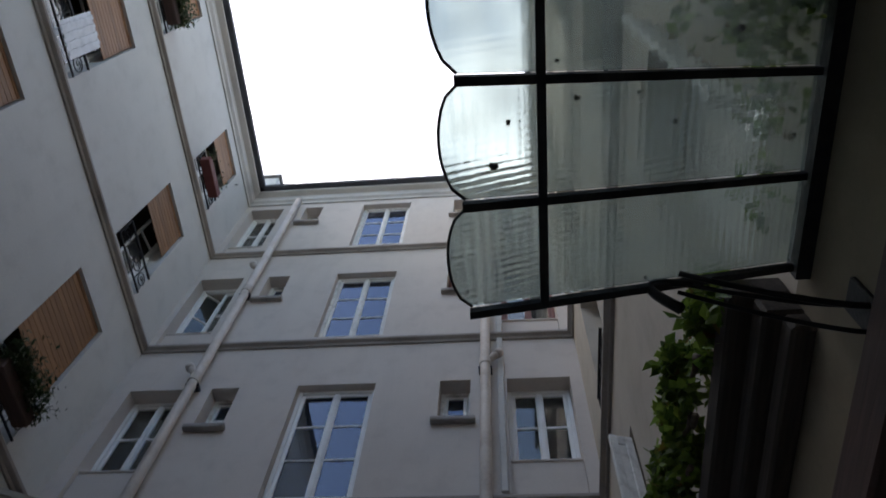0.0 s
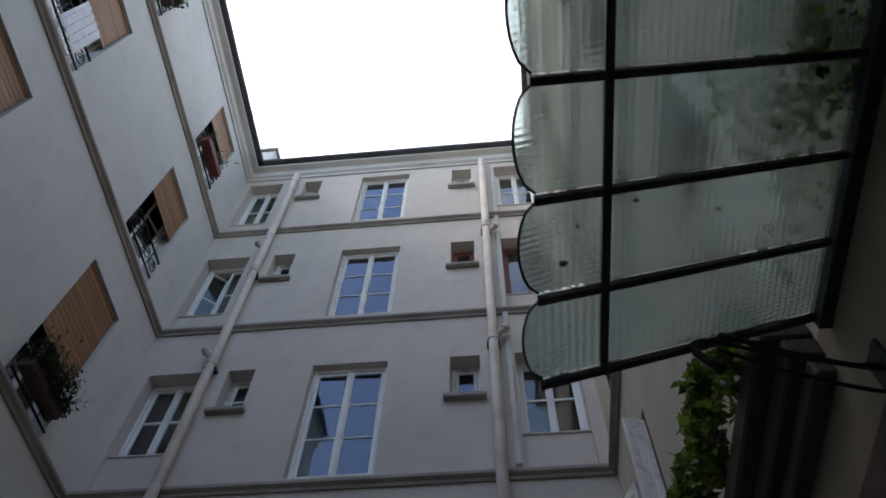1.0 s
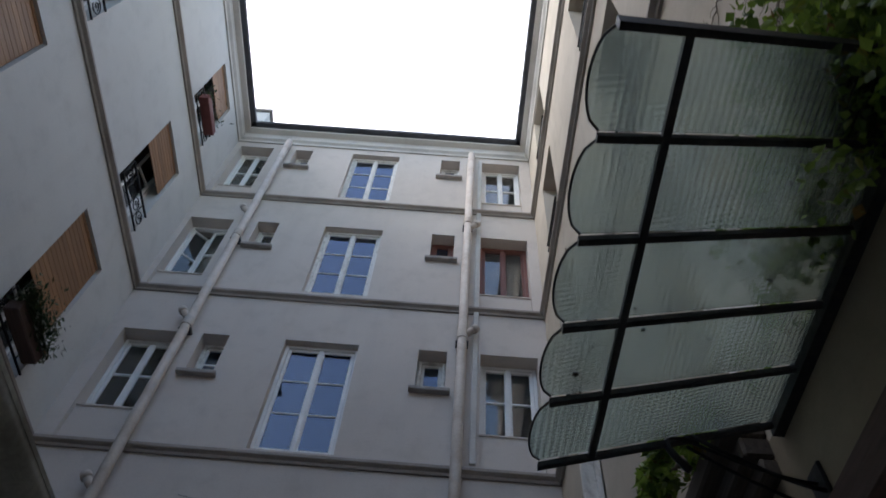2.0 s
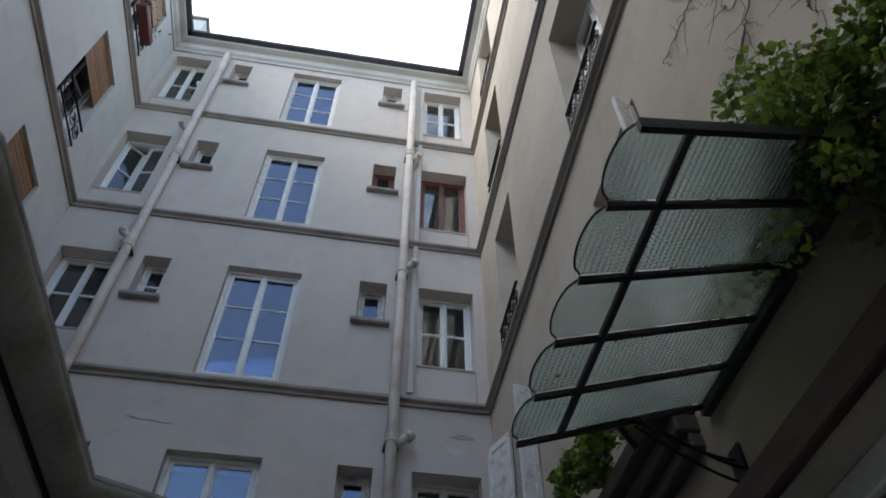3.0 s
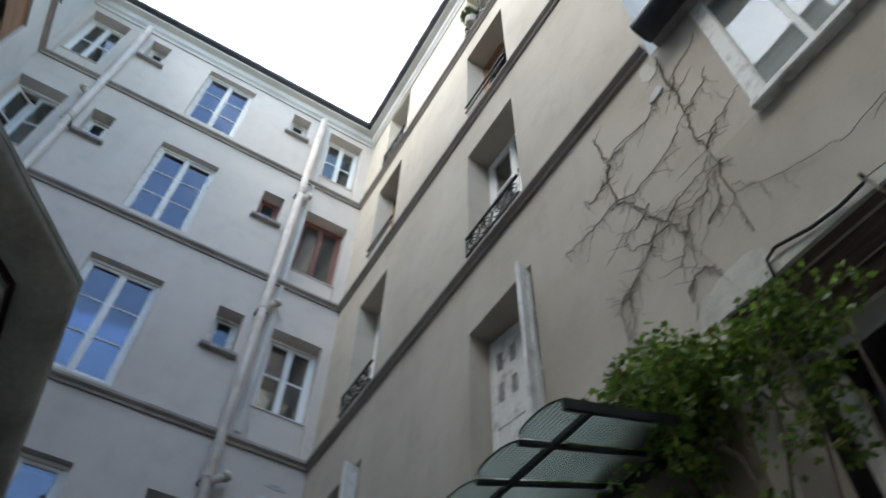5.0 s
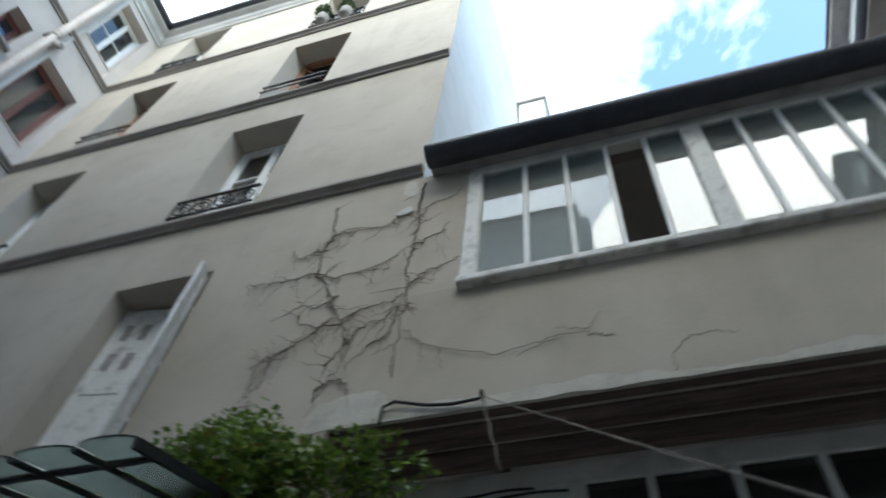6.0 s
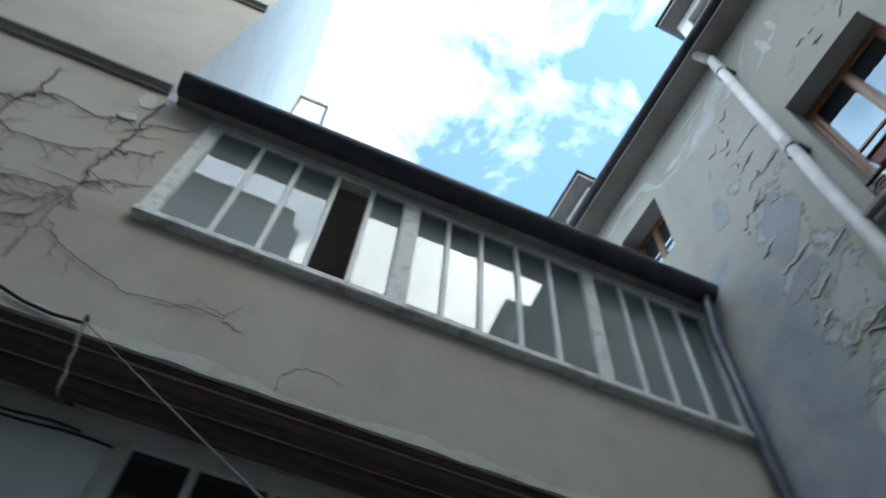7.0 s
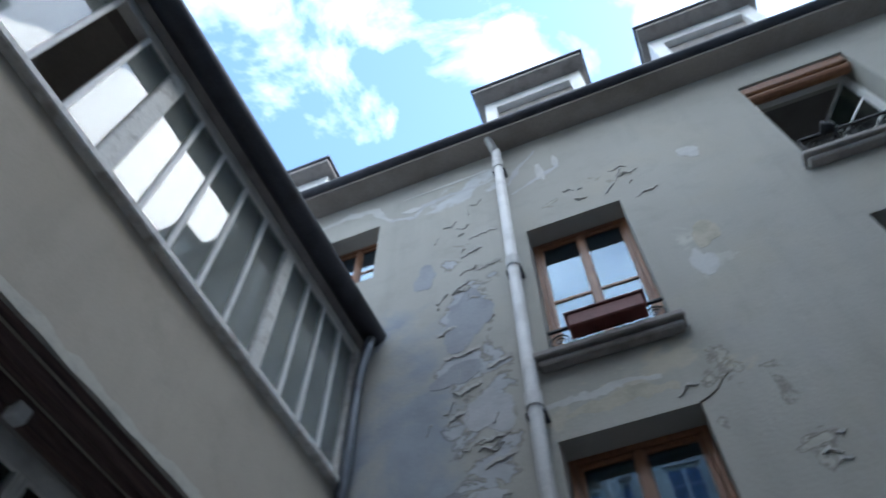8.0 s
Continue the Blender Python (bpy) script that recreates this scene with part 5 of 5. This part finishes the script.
smear(W_B, ((-0.89, 9.84), (-0.46, 9.93), (-0.09, 9.83), (0.13, 9.43)), 0.07, M_P_WHITE, "white filler smear on old wall", 61)
smear(W_B, ((0.13, 9.43), (0.46, 9.3), (0.57, 9.52), (0.93, 9.56), (1.36, 9.53)), 0.045, M_P_PALE, "pale grey trowel smear on old wall", 62)
smear(W_B, ((1.64, 9.03), (1.92, 9.18), (2.2, 9.33), (2.19, 9.55)), 0.035, M_P_PALE, "white filler smear on old wall", 63)
smear(W_B, ((1.62, 9.26), (1.76, 9.61), (2.01, 9.95)), 0.04, M_P_PALE, "pale grey trowel smear on old wall", 64)
smear(W_B, ((1.6, 5.64), (1.81, 5.66), (2.01, 5.64), (2.19, 5.69), (2.46, 5.64)), 0.045, M_P_WHITE, "white filler smear above the lower window", 65)
smear(W_B, ((1.75, 5.5), (2.05, 5.54), (2.3, 5.55), (2.55, 5.5)), 0.07, M_P_YELL, "yellowed limewash band above the lower window", 66, 0.0015)
smear(W_B, ((0.28, 7.17), (0.2, 7.02), (0.05, 6.88)), 0.05, M_P_BLUE, "dark grey damp patch by the gutter end", 67)
for k, (u, z, ru, rz) in enumerate(((1.05, 7.02, 0.24, 0.36), (1.2, 5.78, 0.17, 0.26), (0.95, 6.3, 0.2, 0.14), (1.1, 4.8, 0.24, 0.3), (0.62, 7.9, 0.12, 0.2))):
    blotch(W_B, u, z, ru, rz, M_P_PALE if k % 2 else M_P_BLUE, "blue-grey cement repair on old wall", 70 + k, 0.003, n=40)
crk = Shape().tube([(2.63, -0.003, 5.3), (2.7, -0.003, 5.33), (2.76, -0.003, 5.37), (2.83, -0.003, 5.46), (2.89, -0.003, 5.5)], 0.006, 4, 0.003).make("wall_crack", M_STEM)
crk.matrix_world = W_B
tagged(crk, "dark crack running up from window corner", "crack", kind="structure")
south = bpy.data.objects["wall_south"]


def lip(pts, drop, seed):
    """The lifted lower edge of a flake of render, its hollow side turned down."""
    rg = random.Random(seed)
    v, n = [], 10
    (ua, za), (ub, zb) = pts
    for i in range(n + 1):
        t = i / n
        u, z = ua + (ub - ua) * t, za + (zb - za) * t + rg.uniform(-0.018, 0.018)
        out = (0.004 + 0.012 * math.sin(math.pi * t)) * rg.uniform(0.6, 1.2)
        v += [(u, -0.001, z + drop * rg.uniform(0.7, 1.2)), (u, -out, z), (u + 0.006, -0.001, z - 0.006)]
    f = [q for i in range(n) for q in ((3 * i, 3 * i + 3, 3 * i + 4, 3 * i + 1), (3 * i + 1, 3 * i + 4, 3 * i + 5, 3 * i + 2))]
    mesh_ob("render_flake", v, f, M_FLAKE, south)


for k, pts in enumerate((((1.11, 8.37), (1.43, 8.42)), ((1.15, 7.72), (1.42, 7.79)), ((0.91, 7.46), (1.09, 7.6)), ((0.82, 6.5), (1.15, 6.54)), ((0.95, 6.02), (1.15, 6.12)), ((1.06, 5.46), (1.34, 5.5)), ((1.13, 5.22), (1.38, 5.33)),
                         ((2.58, 8.34), (2.71, 8.52)), ((2.84, 8.1), (3.08, 8.17)), ((2.74, 8.56), (2.83, 8.78)), ((1.0, 8.05), (1.25, 8.13)), ((0.75, 6.85), (0.95, 6.95)), ((1.2, 6.25), (1.42, 6.33)), ((0.85, 5.75), (1.0, 5.85)))):
    lip(pts, 0.05, 100 + k)
rng = random.Random(21)
south = bpy.data.objects["wall_south"]
for k in range(60):
    u = rng.choice((rng.gauss(1.15, 0.2), rng.gauss(1.2, 0.15), rng.gauss(1.1, 0.3), rng.uniform(2.0, 3.3)))
    z = rng.uniform(4.2, 9.2) if u < 1.5 else rng.choice((8.45, 8.6, 5.3, 4.6, 8.3)) + rng.uniform(-0.2, 0.2)
    if 1.6 < u < 2.9 and (6.1 < z < 8.25 or z < 5.4):
        continue
    L, n = rng.uniform(0.05, 0.2), 7
    an = rng.uniform(-0.5, 1.7)
    v = []
    for i in range(n + 1):
        t = i / n - 0.5
        bx, bz = u + L * t * math.cos(an), z + L * t * math.sin(an) + 0.16 * L * math.sin(t * 7 + k)
        w = rng.uniform(0.012, 0.035) * (1 - (2 * t) ** 2 * 0.8)
        v += [(bx, -0.002, bz + w), (bx, -rng.uniform(0.006, 0.016), bz - w * 0.4), (bx, -0.002, bz - w * 0.5)]
    f = [q for i in range(n) for q in ((3 * i, 3 * i + 3, 3 * i + 4, 3 * i + 1), (3 * i + 1, 3 * i + 4, 3 * i + 5, 3 * i + 2))]
    mesh_ob("render_flake", v, f, M_FLAKE, south)

# bare plaster on the east wall: the ragged lower edge, and patches
v, n = [], 140
rg = random.Random(4)
for i in range(n + 1):
    u = 6.0 + 5.3 * i / n
    top = LINT + 0.05 + 0.06 * noise.noise(Vector((u * 1.9, 0.3, 0))) + 0.035 * noise.noise(Vector((u * 7.0, 1.3, 0))) + 0.015 * rg.random() + (0.08 + 0.28 * (u - 6.0) if 6.0 < u < 6.42 else 0)
    v += [(u, -0.004, LINT - 0.012 + 0.012 * noise.noise(Vector((u * 5, 3, 0)))), (u, -0.004, top), (u, 0.03, LINT - 0.004)]
f = [q for i in range(n) for q in ((3 * i, 3 * i + 3, 3 * i + 4, 3 * i + 1), (3 * i, 3 * i + 2, 3 * i + 5, 3 * i + 3))]
edge = mesh_ob("bare_edge", v, f, M_BARE)
edge.matrix_world = W_R
tagged(edge, "ragged edge of bare pale plaster over lintel", "plaster edge", kind="structure")
blotch(W_R, 6.33, 6.9, 0.06, 0.16, M_BARE, "bare pale plaster patch on beige wall", 92)
blotch(W_R, 6.33, 6.52, 0.07, 0.05, M_P_WHITE, "lifted white plaster flake on beige wall", 93, 0.02)
blotch(W_R, 6.27, LINT + 0.11, 0.24, 0.12, M_BARE, "bare pale plaster patch by the lintel end", 110, 0.0055, n=36)
blotch(W_F, -0.45, 6.55, 0.12, 0.05, M_P_WHITE, "chipped white patch on pale wall", 94)
blotch(W_F, -0.35, 6.75, 0.15, 0.03, M_FLAKE, "cracked patch on pale wall", 95)


def crack(pts, r, seed):
    rg = random.Random(seed)
    line = []
    for (ya, za), (yb, zb) in zip(pts, pts[1:]):
        line += wander(rg, (-0.003, ya, za), (-0.003, yb, zb), 6, 0.01)[:-1]
    ob = Shape().tube(line, r, 4, r * 0.5).make("wall_crack", M_STEM)
    return tagged(ob, "dark hairline crack in beige render", "crack", kind="structure")


crack(((-8.03, 4.34), (-8.05, 4.48), (-8.14, 4.59), (-8.28, 4.59), (-8.42, 4.54)), 0.0022, 1)
nc = Shape().tube([(-4.06, -0.003, 6.61), (-3.93, -0.003, 6.58), (-3.78, -0.003, 6.575), (-3.66, -0.003, 6.555), (-3.55, -0.003, 6.56)], 0.006, 4, 0.003).make("wall_crack", M_FLAKE)
tagged(nc, "grey hairline crack in pale render", "crack", kind="structure")
crack(((-7.63, 4.73), (-7.72, 4.69), (-7.79, 4.68)), 0.003, 2)

# pot plants on the top window of the east wall


def round_plant(u, r, seed):
    e = empty("window_plant", W_R @ pose(u, -0.06, 13.28), "small round dark plant in grey pot on ledge", "potted plant", "plants on the top ledge")
    Shape().tube([(0, 0, 0.0), (0, 0, 0.02), (0, 0, 0.17), (0, 0, 0.2)], 0.09, 12, 0.11).make("pot", M_SILL, e, smooth=True)
    rg = random.Random(seed)
    v, f = [], []
    for _ in range(300):
        d = Vector((rg.gauss(0, 1), rg.gauss(0, 1), rg.gauss(0, 1))).normalized()
        p = Vector((0, -0.02, 0.2 + r)) + d * r * rg.uniform(0.5, 1)
        a = (d + Vector((rg.gauss(0, 0.6), rg.gauss(0, 0.6), rg.gauss(0, 0.6)))).normalized()
        b = a.orthogonal().normalized()
        k, sz = len(v), rg.uniform(0.04, 0.08)
        v += [p, p + a * sz * 0.5 + b * sz * 0.3, p + a * sz, p + a * sz * 0.5 - b * sz * 0.3]
        f += [(k, k + 1, k + 2), (k, k + 2, k + 3)]
    mesh_ob("leaves", v, f, M_LEAFD, e)


round_plant(4.0, 0.14, 31)
round_plant(4.42, 0.12, 32)

# ---- small clutter ----
for u0, u1, z in ((6.68, 7.38, 4.09), (6.68, 7.2, 4.125)):
    c = Shape().tube([(u0 + (u1 - u0) * i / 8, 0.475, z - 0.01 * math.sin(i * 0.8)) for i in range(9)], 0.008, 6).make("shop_cable", M_CABLE, smooth=True)
    c.matrix_world = W_R
    tagged(c, "black cable clipped along the shop front head", "cable")
jb = Shape().box(9.15, 9.24, 0.30, 0.38, LINT - 0.12, LINT - 0.03, 0.01).make("junction_box", M_PANEL)
jb.matrix_world = W_R
tagged(jb, "small pale junction box on old beam", "junction box")
rg = random.Random(77)
v, f = [], []
for x, y in ((-0.83, -5.03), (-0.57, -4.96), (-0.67, -5.04), (-0.4, -5.19), (-1.0, -4.98), (-1.04, -4.87), (-0.63, -4.51), (-1.12, -4.54), (-0.88, -5.12), (-0.3, -5.62), (-0.45, -5.55), (-0.25, -5.5), (-0.2, -4.9)):
    s2 = rg.uniform(0.006, 0.014)
    x += 0.1
    y = can_y(x, y)
    z = can_z(x) + 0.021
    k = len(v)
    n = 6
    v += [(x, y, z + 0.008)] + [(x + s2 * rg.uniform(0.5, 1.2) * math.cos(6.283 * i / n), y + s2 * rg.uniform(0.4, 1.1) * math.sin(6.283 * i / n), z) for i in range(n)]
    f += [(k, k + 1 + i, k + 1 + (i + 1) % n) for i in range(n)]
deb = mesh_ob("leaf_litter", v, f, M_STEM)
tagged(deb, "bits of dead leaf lying on canopy glass", "leaf litter", kind="stuff")
